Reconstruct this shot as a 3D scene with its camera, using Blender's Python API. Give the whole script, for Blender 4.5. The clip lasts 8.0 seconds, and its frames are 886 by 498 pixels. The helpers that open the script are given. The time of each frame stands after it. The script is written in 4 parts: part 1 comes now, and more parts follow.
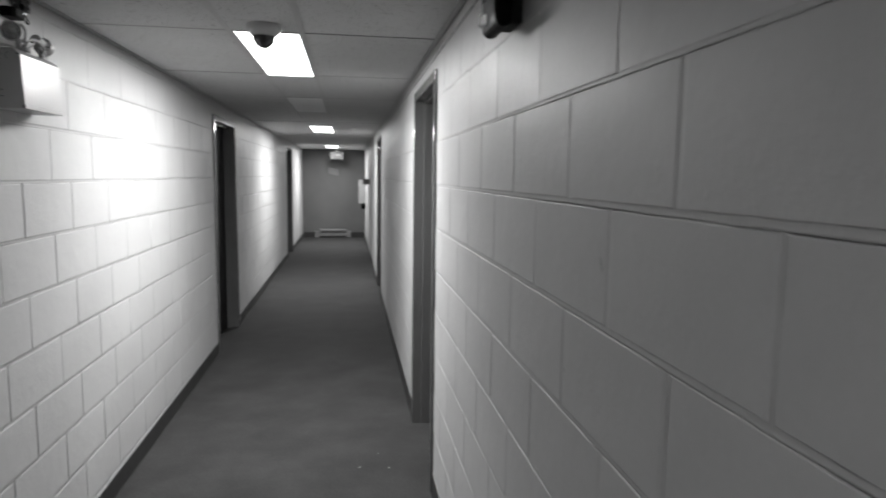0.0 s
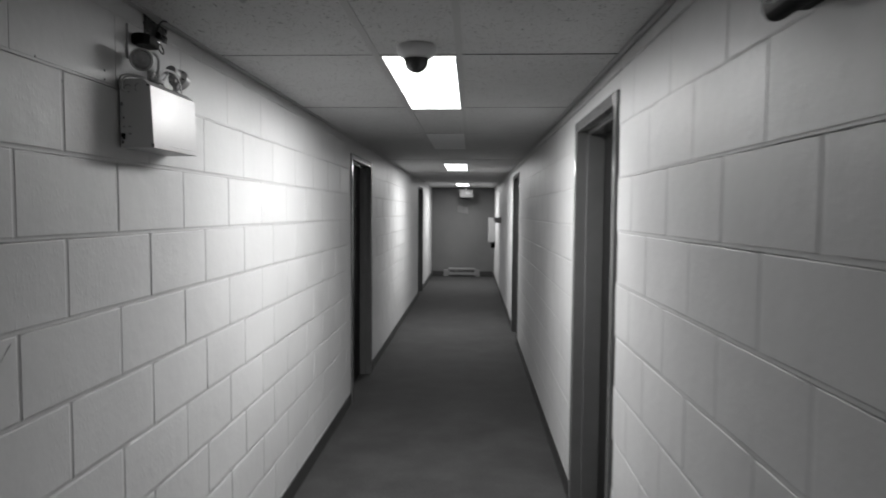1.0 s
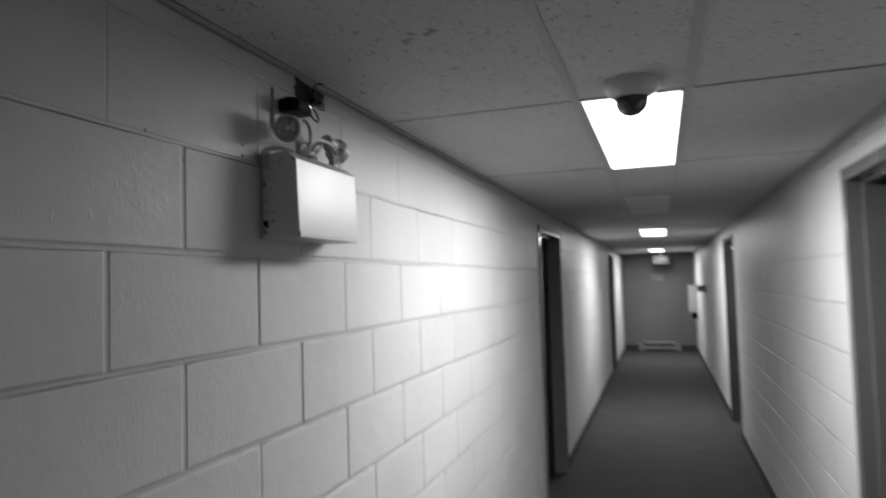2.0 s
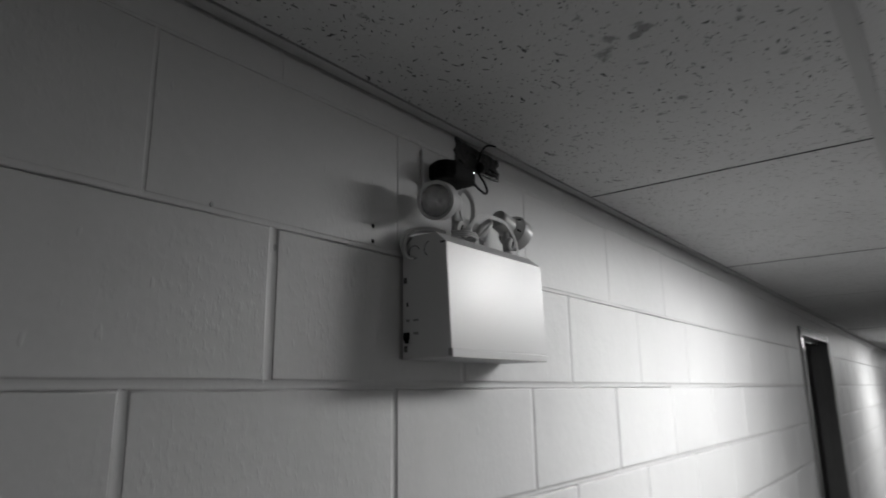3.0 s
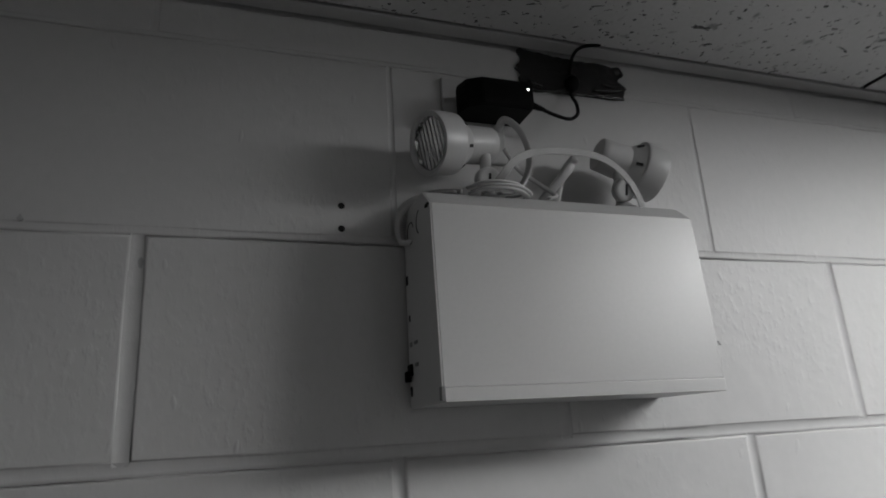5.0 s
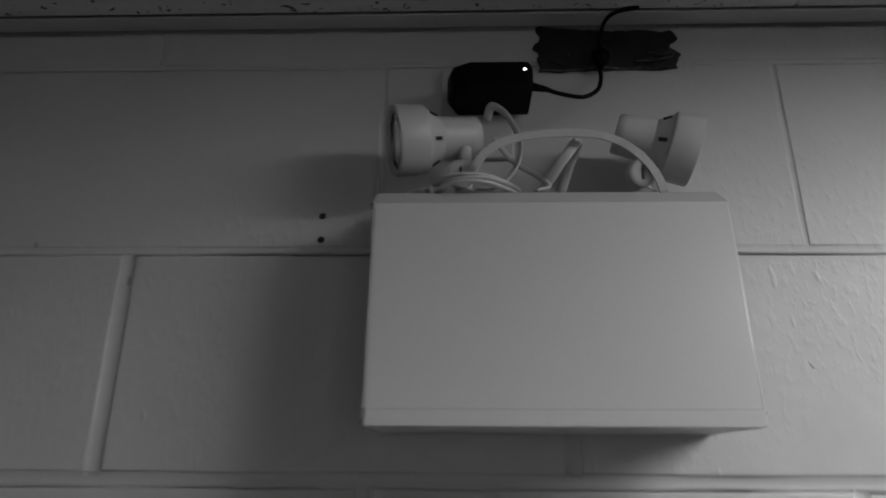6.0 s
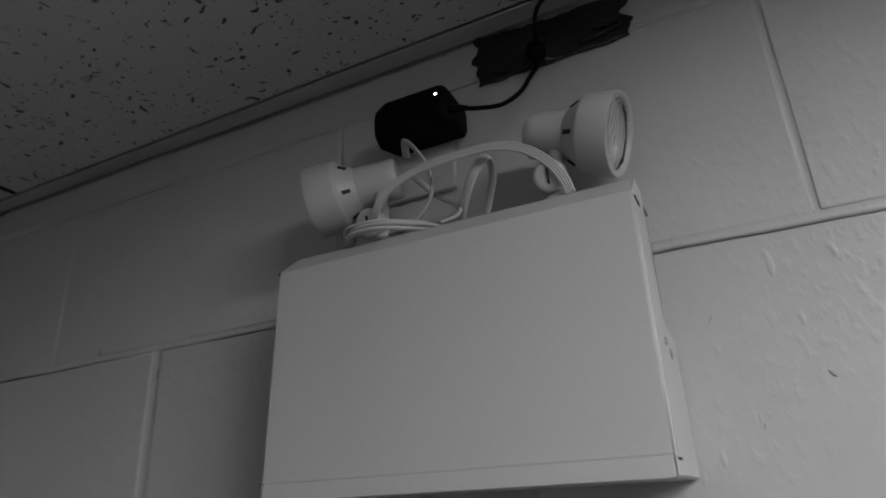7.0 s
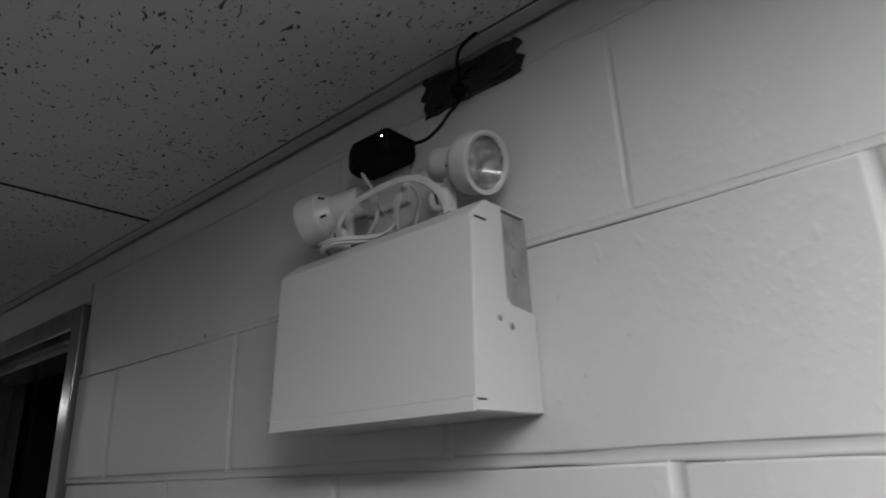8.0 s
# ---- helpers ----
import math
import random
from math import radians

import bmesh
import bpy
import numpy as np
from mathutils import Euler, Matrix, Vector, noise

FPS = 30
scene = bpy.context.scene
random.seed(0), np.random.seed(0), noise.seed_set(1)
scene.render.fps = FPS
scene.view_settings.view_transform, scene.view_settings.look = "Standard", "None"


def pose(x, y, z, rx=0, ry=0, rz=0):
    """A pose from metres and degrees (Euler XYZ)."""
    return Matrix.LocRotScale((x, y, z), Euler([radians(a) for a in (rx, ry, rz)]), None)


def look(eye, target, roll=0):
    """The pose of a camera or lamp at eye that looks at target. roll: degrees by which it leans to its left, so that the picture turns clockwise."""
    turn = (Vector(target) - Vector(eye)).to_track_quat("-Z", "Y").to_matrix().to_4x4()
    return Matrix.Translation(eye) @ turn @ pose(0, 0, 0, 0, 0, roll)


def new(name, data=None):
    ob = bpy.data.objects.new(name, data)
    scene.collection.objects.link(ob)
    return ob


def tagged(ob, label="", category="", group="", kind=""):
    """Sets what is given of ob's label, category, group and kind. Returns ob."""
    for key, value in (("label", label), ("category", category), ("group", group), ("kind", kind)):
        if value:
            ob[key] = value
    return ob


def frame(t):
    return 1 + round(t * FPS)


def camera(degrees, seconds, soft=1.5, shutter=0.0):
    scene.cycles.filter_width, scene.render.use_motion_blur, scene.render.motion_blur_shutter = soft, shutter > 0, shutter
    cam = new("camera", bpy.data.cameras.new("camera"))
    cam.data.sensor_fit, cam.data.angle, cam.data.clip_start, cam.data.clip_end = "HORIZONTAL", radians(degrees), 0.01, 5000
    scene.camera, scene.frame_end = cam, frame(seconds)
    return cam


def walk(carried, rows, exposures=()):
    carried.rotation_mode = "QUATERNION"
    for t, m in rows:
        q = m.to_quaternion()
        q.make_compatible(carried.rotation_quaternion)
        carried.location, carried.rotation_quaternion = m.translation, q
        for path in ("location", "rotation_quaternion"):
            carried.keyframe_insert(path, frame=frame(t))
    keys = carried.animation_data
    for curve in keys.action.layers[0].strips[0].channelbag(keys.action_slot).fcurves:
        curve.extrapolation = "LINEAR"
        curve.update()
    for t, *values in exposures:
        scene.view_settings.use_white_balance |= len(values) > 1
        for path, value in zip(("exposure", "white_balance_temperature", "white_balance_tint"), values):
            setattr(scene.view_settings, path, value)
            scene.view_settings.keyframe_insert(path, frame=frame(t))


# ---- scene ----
cam = camera(69.7, 8.0, soft=1.8, shutter=0.4)
EXPOSURES = [(0.0, 0.26), (0.5, 0.06), (1.0, -0.05), (2.0, -0.04), (3.5, -0.18), (4.5, -0.27), (6.0, -0.42), (7.0, -0.44), (8.0, -0.24)]
PATH = [
    (0, (1.136, -0.036, 1.586), (1.43, 1.929, 1.358), 0.8),
    (0.5, (1.12, 0.179, 1.599), (1.171, 2.17, 1.419), 1.9),
    (1, (0.99, 0.489, 1.613), (0.901, 2.483, 1.495), 0.4),
    (1.5, (0.898, 0.739, 1.641), (0.611, 2.717, 1.604), -1.7),
    (2, (0.839, 1.035, 1.677), (0.196, 2.926, 1.782), -1.6),
    (2.2, (0.814, 1.145, 1.694), (0.030, 2.974, 1.909), -0.4),
    (3.3, (0.602, 1.63, 1.753), (-0.699, 3.064, 2.254), -1.8),
    (3.5, (0.567, 1.711, 1.764), (-0.795, 3.079, 2.288), -2.5),
    (4, (0.534, 1.845, 1.766), (-0.966, 3.067, 2.274), -4.7),
    (4.5, (0.572, 1.977, 1.761), (-1.097, 2.916, 2.335), -3.6),
    (4.7, (0.595, 2.022, 1.766), (-1.148, 2.835, 2.317), -2.4),
    (5.8, (0.591, 2.245, 1.742), (-1.286, 2.367, 2.42), -3.5),
    (6, (0.562, 2.313, 1.757), (-1.327, 2.257, 2.411), 0.4),
    (6.5, (0.482, 2.459, 1.787), (-1.311, 2.031, 2.561), -0.1),
    (7, (0.474, 2.57, 1.778), (-1.205, 1.778, 2.524), -2.9),
    (7.5, (0.504, 2.701, 1.764), (-1.009, 1.595, 2.462), -3.3),
    (8, (0.509, 2.845, 1.744), (-0.931, 1.618, 2.394), -2.4),
]
walk(cam, [(t, look(eye, target, roll)) for t, eye, target, roll in PATH], EXPOSURES)

# ---- world, light, exposure ----
world = bpy.data.worlds.new("world")
world.use_nodes = True
world.node_tree.nodes["Background"].inputs["Color"].default_value = (0.02, 0.02, 0.02, 1)
world.node_tree.nodes["Background"].inputs["Strength"].default_value = 0.2
scene.world = world

LAMP = 4.0           # radiance of the lit lamp lenses
WATTS, BEAM = 50.0, 10.0   # wide light and narrower beam of each prismatic lens

# plan of the corridor: it runs along y, left wall at x = 0
W = 1.55             # inner width
H = 2.205            # ceiling height
Y0, Y1 = -5.2, 16.3  # closing wall behind, end wall ahead
MOD, CRS = 0.4064, 0.2032
ROW_L, ROW_R = 1.95, 1.745
HEAD = 2.083         # top of the door frames
TALL = {0.40: 2.106}  # a door whose frame stands higher
TILE = 1.2192
TILE_Y = 2.93        # one cross joint of the ceiling
STRIP = (0.622, 0.938)
DOORS_L = [(0.40, 1.41), (5.67, 6.72), (12.25, 13.27)]
OPEN_DOOR = DOORS_L[0]   # it stands open to an unlit room
DOORS_R = [(2.975, 3.95), (8.08, 9.08)]
LAMPS_Y = [-2.61, 2.945, 8.5, 14.05]
LAMP_LEN = 1.275


# each prismatic lens throws most of its light wide and a part of it in a narrower beam
for lamp_y in LAMPS_Y:
    for watts, spread in ((WATTS, 177), (BEAM, 125)):
        data = bpy.data.lights.new("lens_light", "AREA")
        data.shape, data.size, data.size_y = "RECTANGLE", STRIP[1] - STRIP[0] - 0.04, LAMP_LEN - 0.03
        data.energy, data.spread = watts * (0.8 if lamp_y < 0 else 1.0), radians(spread)  # rear lamp set weaker to hold back its fill near the way in
        lamp = new("lens_light", data)
        lamp.location = ((STRIP[0] + STRIP[1]) / 2, lamp_y + LAMP_LEN / 2, H - 0.004)


# ---- materials ----
def material(name, base, rough=0.5, metal=0.0, vary=0.12, scale=3.0, fine=0.0, fine_scale=220.0, bump=0.0, island=0.0,
             coat=0.0, specular=0.5):
    """A neutral grey surface with stains at a large scale, grain at a fine one, and relief."""
    m = bpy.data.materials.new(name)
    m.use_nodes = True
    nt = m.node_tree
    n, l = nt.nodes, nt.links
    b = n["Principled BSDF"]
    b.inputs["Metallic"].default_value = metal
    b.inputs["Specular IOR Level"].default_value = specular
    b.inputs["Coat Weight"].default_value = coat
    geo = n.new("ShaderNodeNewGeometry")
    big = n.new("ShaderNodeTexNoise")
    big.inputs["Scale"].default_value, big.inputs["Detail"].default_value = scale, 6
    big.inputs["Roughness"].default_value = 0.62
    l.new(geo.outputs["Position"], big.inputs["Vector"])
    small = n.new("ShaderNodeTexNoise")
    small.inputs["Scale"].default_value, small.inputs["Detail"].default_value = fine_scale, 4
    l.new(geo.outputs["Position"], small.inputs["Vector"])
    ramp = n.new("ShaderNodeMapRange")
    ramp.inputs["From Min"].default_value, ramp.inputs["From Max"].default_value = 0.3, 0.7
    ramp.inputs["To Min"].default_value, ramp.inputs["To Max"].default_value = base * (1 - vary), base * (1 + vary)
    l.new(big.outputs["Fac"], ramp.inputs["Value"])
    grain = n.new("ShaderNodeMapRange")
    grain.inputs["From Min"].default_value, grain.inputs["From Max"].default_value = 0.3, 0.7
    grain.inputs["To Min"].default_value, grain.inputs["To Max"].default_value = 1 - fine, 1 + fine
    l.new(small.outputs["Fac"], grain.inputs["Value"])
    mul = n.new("ShaderNodeMath")
    mul.operation = "MULTIPLY"
    l.new(ramp.outputs[0], mul.inputs[0])
    l.new(grain.outputs[0], mul.inputs[1])
    value = mul.outputs[0]
    if island:
        info = n.new("ShaderNodeObjectInfo")
        r = n.new("ShaderNodeMapRange")
        r.inputs["To Min"].default_value, r.inputs["To Max"].default_value = 1 - island, 1 + island
        l.new(info.outputs["Random"], r.inputs["Value"])
        mul2 = n.new("ShaderNodeMath")
        mul2.operation = "MULTIPLY"
        l.new(value, mul2.inputs[0])
        l.new(r.outputs[0], mul2.inputs[1])
        value = mul2.outputs[0]
    rgb = n.new("ShaderNodeCombineColor")
    for k in range(3):
        l.new(value, rgb.inputs[k])
    l.new(rgb.outputs[0], b.inputs["Base Color"])
    rr = n.new("ShaderNodeMapRange")
    rr.inputs["From Min"].default_value, rr.inputs["From Max"].default_value = 0.3, 0.7
    rr.inputs["To Min"].default_value, rr.inputs["To Max"].default_value = max(0.02, rough - 0.07), min(1, rough + 0.07)
    l.new(big.outputs["Fac"], rr.inputs["Value"])
    l.new(rr.outputs[0], b.inputs["Roughness"])
    if bump:
        bp = n.new("ShaderNodeBump")
        bp.inputs["Strength"].default_value, bp.inputs["Distance"].default_value = 1.0, bump
        l.new(small.outputs["Fac"], bp.inputs["Height"])
        l.new(bp.outputs[0], b.inputs["Normal"])
    return m


def block_paint(name, base):
    """Thick old paint over concrete block: soft lumps, small runs and a few open pits."""
    m = material(name, base, rough=0.48, vary=0.06, scale=2.2, fine=0.015, fine_scale=90, island=0.02, specular=0.38)
    nt = m.node_tree
    n, l = nt.nodes, nt.links
    b = n["Principled BSDF"]
    geo = n.new("ShaderNodeNewGeometry")

    def noise_at(scale, stretch, detail=3):
        mp = n.new("ShaderNodeMapping")
        mp.inputs["Scale"].default_value = stretch
        l.new(geo.outputs["Position"], mp.inputs["Vector"])
        t = n.new("ShaderNodeTexNoise")
        t.inputs["Scale"].default_value, t.inputs["Detail"].default_value = scale, detail
        l.new(mp.outputs[0], t.inputs["Vector"])
        return t.outputs["Fac"]

    def remap(v, a, c, lo, hi):
        r = n.new("ShaderNodeMapRange")
        r.interpolation_type = "SMOOTHSTEP"
        for key, x in (("From Min", a), ("From Max", c), ("To Min", lo), ("To Max", hi)):
            r.inputs[key].default_value = x
        l.new(v, r.inputs["Value"])
        return r.outputs[0]

    def add(u, v):
        a = n.new("ShaderNodeMath")
        l.new(u, a.inputs[0])
        l.new(v, a.inputs[1])
        return a.outputs[0]

    nick = n.new("ShaderNodeTexVoronoi")
    nick.inputs["Scale"].default_value = 5.0
    mpn = n.new("ShaderNodeMapping")
    mpn.inputs["Scale"].default_value = (1, 1.7, 0.8)
    mpn.inputs["Rotation"].default_value = (0.5, 0, 0)
    l.new(geo.outputs["Position"], mpn.inputs["Vector"])
    l.new(mpn.outputs[0], nick.inputs["Vector"])
    dark = remap(nick.outputs["Distance"], 0.014, 0.026, 0.62, 1.0)
    old = b.inputs["Base Color"].links[0].from_socket
    scale = n.new("ShaderNodeVectorMath")
    scale.operation = "SCALE"
    l.new(old, scale.inputs[0])
    l.new(dark, scale.inputs["Scale"])
    l.new(scale.outputs[0], b.inputs["Base Color"])
    # patches of orange peel, lumps of old paint, and short hanging drips
    patch = remap(noise_at(3.1, (1, 1, 1), 2), 0.38, 0.62, 0.10, 1.0)
    peel = n.new("ShaderNodeMath")
    peel.operation = "MULTIPLY"
    l.new(remap(noise_at(120, (1, 1, 0.6), 2), 0.45, 0.75, 0.0, 0.9), peel.inputs[0])
    l.new(patch, peel.inputs[1])
    drips = remap(noise_at(75, (1, 1, 0.42), 1), 0.70, 0.80, 0.0, 1.1)
    lumps = remap(noise_at(14, (1, 1, 1), 2), 0.2, 0.8, 0.0, 2.4)
    height = add(add(peel.outputs[0], drips), lumps)
    bp = n.new("ShaderNodeBump")
    bp.inputs["Strength"].default_value, bp.inputs["Distance"].default_value = 0.6, 0.0006
    l.new(height, bp.inputs["Height"])
    l.new(bp.outputs[0], b.inputs["Normal"])
    return m


def tile_board(name, base):
    """Mineral fibre ceiling board with short dark fissures and pin holes."""
    m = material(name, base, rough=0.95, vary=0.06, scale=1.6, fine=0.03, fine_scale=160, specular=0.15)
    nt = m.node_tree
    n, l = nt.nodes, nt.links
    b = n["Principled BSDF"]
    old = b.inputs["Base Color"].links[0].from_socket
    geo = n.new("ShaderNodeNewGeometry")

    def fissure(stretch, spin, scale, at, width):
        mp = n.new("ShaderNodeMapping")
        mp.vector_type = "TEXTURE"
        mp.inputs["Scale"].default_value = stretch
        mp.inputs["Rotation"].default_value = (0, 0, spin)
        l.new(geo.outputs["Position"], mp.inputs["Vector"])
        wob = n.new("ShaderNodeTexNoise")
        wob.inputs["Scale"].default_value, wob.inputs["Detail"].default_value = 45, 2
        l.new(mp.outputs[0], wob.inputs["Vector"])
        mix = n.new("ShaderNodeMix")
        mix.data_type = "VECTOR"
        mix.inputs["Factor"].default_value = 0.035
        l.new(mp.outputs[0], mix.inputs["A"])
        l.new(wob.outputs["Color"], mix.inputs["B"])
        v = n.new("ShaderNodeTexVoronoi")
        v.inputs["Scale"].default_value = scale
        l.new(mix.outputs["Result"], v.inputs["Vector"])
        # only some of the cells hold a hole, of differing size
        sep = n.new("ShaderNodeSeparateColor")
        l.new(v.outputs["Color"], sep.inputs[0])
        size = n.new("ShaderNodeMapRange")
        size.inputs["From Min"].default_value, size.inputs["From Max"].default_value = at, 1.0
        size.inputs["To Min"].default_value, size.inputs["To Max"].default_value = 0.0, width
        l.new(sep.outputs[0], size.inputs["Value"])
        less = n.new("ShaderNodeMath")
        less.operation = "LESS_THAN"
        l.new(v.outputs["Distance"], less.inputs[0])
        l.new(size.outputs[0], less.inputs[1])
        return less.outputs[0]

    holes = None
    for args in (((2.3, 1, 1), 1.5, 135, 0.27, 0.26), ((1.9, 1, 1), 1.0, 125, 0.45, 0.27), ((1.2, 1, 1), 2.0, 130, 0.52, 0.24)):
        f = fissure(*args)
        if holes is None:
            holes = f
        else:
            mx = n.new("ShaderNodeMath")
            mx.operation = "MAXIMUM"
            l.new(holes, mx.inputs[0])
            l.new(f, mx.inputs[1])
            holes = mx.outputs[0]
    # a smear where the board was scuffed
    dist = n.new("ShaderNodeVectorMath")
    dist.operation = "DISTANCE"
    dist.inputs[1].default_value = (0.39, 2.28, H)
    l.new(geo.outputs["Position"], dist.inputs[0])
    rough_noise = n.new("ShaderNodeTexNoise")
    rough_noise.inputs["Scale"].default_value, rough_noise.inputs["Detail"].default_value = 38, 3
    l.new(geo.outputs["Position"], rough_noise.inputs["Vector"])
    near = n.new("ShaderNodeMapRange")
    near.inputs["From Min"].default_value, near.inputs["From Max"].default_value = 0.075, 0.0
    near.inputs["To Min"].default_value, near.inputs["To Max"].default_value = 0.0, 0.24
    l.new(dist.outputs["Value"], near.inputs["Value"])
    s = n.new("ShaderNodeMath")
    l.new(near.outputs[0], s.inputs[0])
    l.new(rough_noise.outputs["Fac"], s.inputs[1])
    g = n.new("ShaderNodeMapRange")
    g.inputs["From Min"].default_value, g.inputs["From Max"].default_value = 0.66, 0.74
    l.new(s.outputs[0], g.inputs["Value"])
    mx = n.new("ShaderNodeMath")
    mx.operation = "MAXIMUM"
    l.new(holes, mx.inputs[0])
    half = n.new("ShaderNodeMath")
    half.operation = "MULTIPLY"
    half.inputs[1].default_value = 0.6
    l.new(g.outputs[0], half.inputs[0])
    l.new(half.outputs[0], mx.inputs[1])
    holes_all = mx.outputs[0]
    mixc = n.new("ShaderNodeMix")
    mixc.data_type = "RGBA"
    l.new(holes_all, mixc.inputs["Factor"])
    l.new(old, mixc.inputs["A"])
    mixc.inputs["B"].default_value = (0.10, 0.10, 0.10, 1)
    l.new(mixc.outputs["Result"], b.inputs["Base Color"])
    neg = n.new("ShaderNodeMath")
    neg.operation = "MULTIPLY"
    neg.inputs[1].default_value = -1.0
    l.new(holes, neg.inputs[0])
    bp = n.new("ShaderNodeBump")
    bp.inputs["Strength"].default_value, bp.inputs["Distance"].default_value = 0.7, 0.002
    l.new(neg.outputs[0], bp.inputs["Height"])
    l.new(bp.outputs[0], b.inputs["Normal"])
    return m


def glowing(name, strength, value=1.0):
    m = bpy.data.materials.new(name)
    m.use_nodes = True
    b = m.node_tree.nodes["Principled BSDF"]
    b.inputs["Base Color"].default_value = (0.8, 0.8, 0.8, 1)
    b.inputs["Emission Color"].default_value = (value, value, value, 1)
    b.inputs["Emission Strength"].default_value = strength
    return m


def clear(name, rough=0.02):
    m = bpy.data.materials.new(name)
    m.use_nodes = True
    b = m.node_tree.nodes["Principled BSDF"]
    b.inputs["Base Color"].default_value = (1, 1, 1, 1)
    b.inputs["Transmission Weight"].default_value = 1.0
    b.inputs["Roughness"].default_value = rough
    b.inputs["IOR"].default_value = 1.45
    return m


M_BLOCK = block_paint("painted_block", 0.44)
M_MORTAR = material("painted_mortar", 0.43, rough=0.6, vary=0.06, scale=5, fine=0.04, fine_scale=140, bump=0.0012)
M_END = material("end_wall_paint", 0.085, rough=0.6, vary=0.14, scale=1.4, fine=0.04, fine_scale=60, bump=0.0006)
M_ANGLE = material("angle_paint", 0.42, rough=0.5, vary=0.08, scale=6)
M_TILE = tile_board("ceiling_board", 0.53)
M_TILE_NEW = tile_board("ceiling_board_newer", 0.76)
# near-black in place of the missing light in the added room
M_ROOM = material("room_shade_dark", 0.05, rough=0.8, vary=0.15)
M_TEE = material("tee_paint", 0.40, rough=0.5, vary=0.05)
# near-black stands for the shade above the boards and in their joints
M_VOID = material("void_shade", 0.03, rough=0.95)
M_FLOOR = material("worn_floor", 0.036, rough=0.85, vary=0.32, scale=2.6, fine=0.16, fine_scale=90, bump=0.0007, specular=0.12)
M_BASE = material("rubber_base", 0.014, rough=0.75, vary=0.25, scale=6)
M_FRAME = material("frame_paint", 0.10, rough=0.17, vary=0.10, scale=4, fine=0.03, fine_scale=140, bump=0.0001)
M_DOOR = material("door_paint", 0.010, rough=0.55, specular=0.12, vary=0.14, scale=3, fine=0.04, bump=0.0001)
M_STEEL = material("cream_enamel", 0.43, rough=0.36, vary=0.02, scale=2.4, fine=0.015, fine_scale=260, bump=0.00004, specular=0.42)
M_STEEL_IN = material("galvanised_inner", 0.20, rough=0.45, vary=0.3, scale=40)
M_HEAD = material("lamp_head_plastic", 0.40, rough=0.36, vary=0.04, scale=14, fine=0.01)
M_CORD = material("pale_cord", 0.42, rough=0.42, vary=0.05, scale=30)
M_BLACK = material("black_plastic", 0.003, rough=0.5, vary=0.2, scale=30, specular=0.07)
M_SLOT = material("slot_dark", 0.012, rough=0.8, vary=0.1)
M_PRINT = material("grey_print", 0.16, rough=0.6, vary=0.2, scale=60)
M_TAPE = material("black_tape", 0.012, rough=0.09, vary=0.25, scale=30, fine=0.1, fine_scale=60, bump=0.0016)
M_GLASS = clear("lamp_glass", 0.04)
M_REFLECTOR = material("reflector", 0.5, rough=0.07, metal=1.0, vary=0.1, scale=40, bump=0.0004, fine_scale=160)
M_PLATE = material("outlet_plate", 0.42, rough=0.4, vary=0.05)
M_FROST = clear("flash_lens", 0.25)
M_SIGNCASE = material("sign_case", 0.10, rough=0.5, vary=0.08)
M_WHITE = material("white_plastic", 0.50, rough=0.4, vary=0.05, scale=12)
M_SMOKE = material("smoked_dome", 0.045, rough=0.16, vary=0.05, coat=0.3)
M_LENS = glowing("lit_lens", LAMP)
M_LED = glowing("lit_led", 9.0)
M_SIGN = material("sign_face", 0.09, rough=0.4, vary=0.12, scale=20)
M_PAPER = material("paper", 0.15, rough=0.8, vary=0.05)
M_HEATER = material("heater_enamel", 0.13, rough=0.45, vary=0.08, scale=6)
M_GREYBOX = material("pale_grey_box", 0.22, rough=0.5, vary=0.06, scale=8)
M_SCREW = material("zinc_screw", 0.4, rough=0.3, metal=0.9)


# ---- mesh helpers ----
def thing(name, at=(0, 0, 0), label="", category="", group="", kind=""):
    ob = new(name)
    ob.empty_display_size = 0.05
    ob.location = at
    return tagged(ob, label, category, group, kind)


def settle(ob, at):
    """Moves a thing's origin to its base and leaves its parts where they are."""
    step = Vector(at) - ob.location
    ob.location = at
    for child in ob.children:
        child.location -= step


def finish(bm, name, mats, smooth=False):
    bmesh.ops.recalc_face_normals(bm, faces=bm.faces[:])
    me = bpy.data.meshes.new(name)
    bm.to_mesh(me)
    bm.free()
    for m in (mats if isinstance(mats, (list, tuple)) else [mats]):
        me.materials.append(m)
    if smooth:
        for p in me.polygons:
            p.use_smooth = True
    return me


def part(name, bm, mat, parent=None, label="", smooth=False, kind=""):
    """Links a bmesh as one mesh under a thing or a part; its coordinates are the thing's own."""
    ob = new(name, finish(bm, name, mat, smooth))
    if parent is not None:
        ob.parent = parent
    return tagged(ob, label=label, kind=kind)


def add_box(bm, lo, hi, bevel=0.0, seg=2):
    vs = [bm.verts.new((x, y, z)) for x in (lo[0], hi[0]) for y in (lo[1], hi[1]) for z in (lo[2], hi[2])]
    fs = [bm.faces.new([vs[i] for i in q]) for q in
          ((0, 1, 3, 2), (4, 6, 7, 5), (0, 4, 5, 1), (2, 3, 7, 6), (0, 2, 6, 4), (1, 5, 7, 3))]
    if bevel:
        es = list({e for f in fs for e in f.edges})
        bmesh.ops.bevel(bm, geom=es, offset=bevel, segments=seg, affect="EDGES", profile=0.5)
    return bm


def box(lo, hi, bevel=0.0, seg=2):
    return add_box(bmesh.new(), lo, hi, bevel, seg)


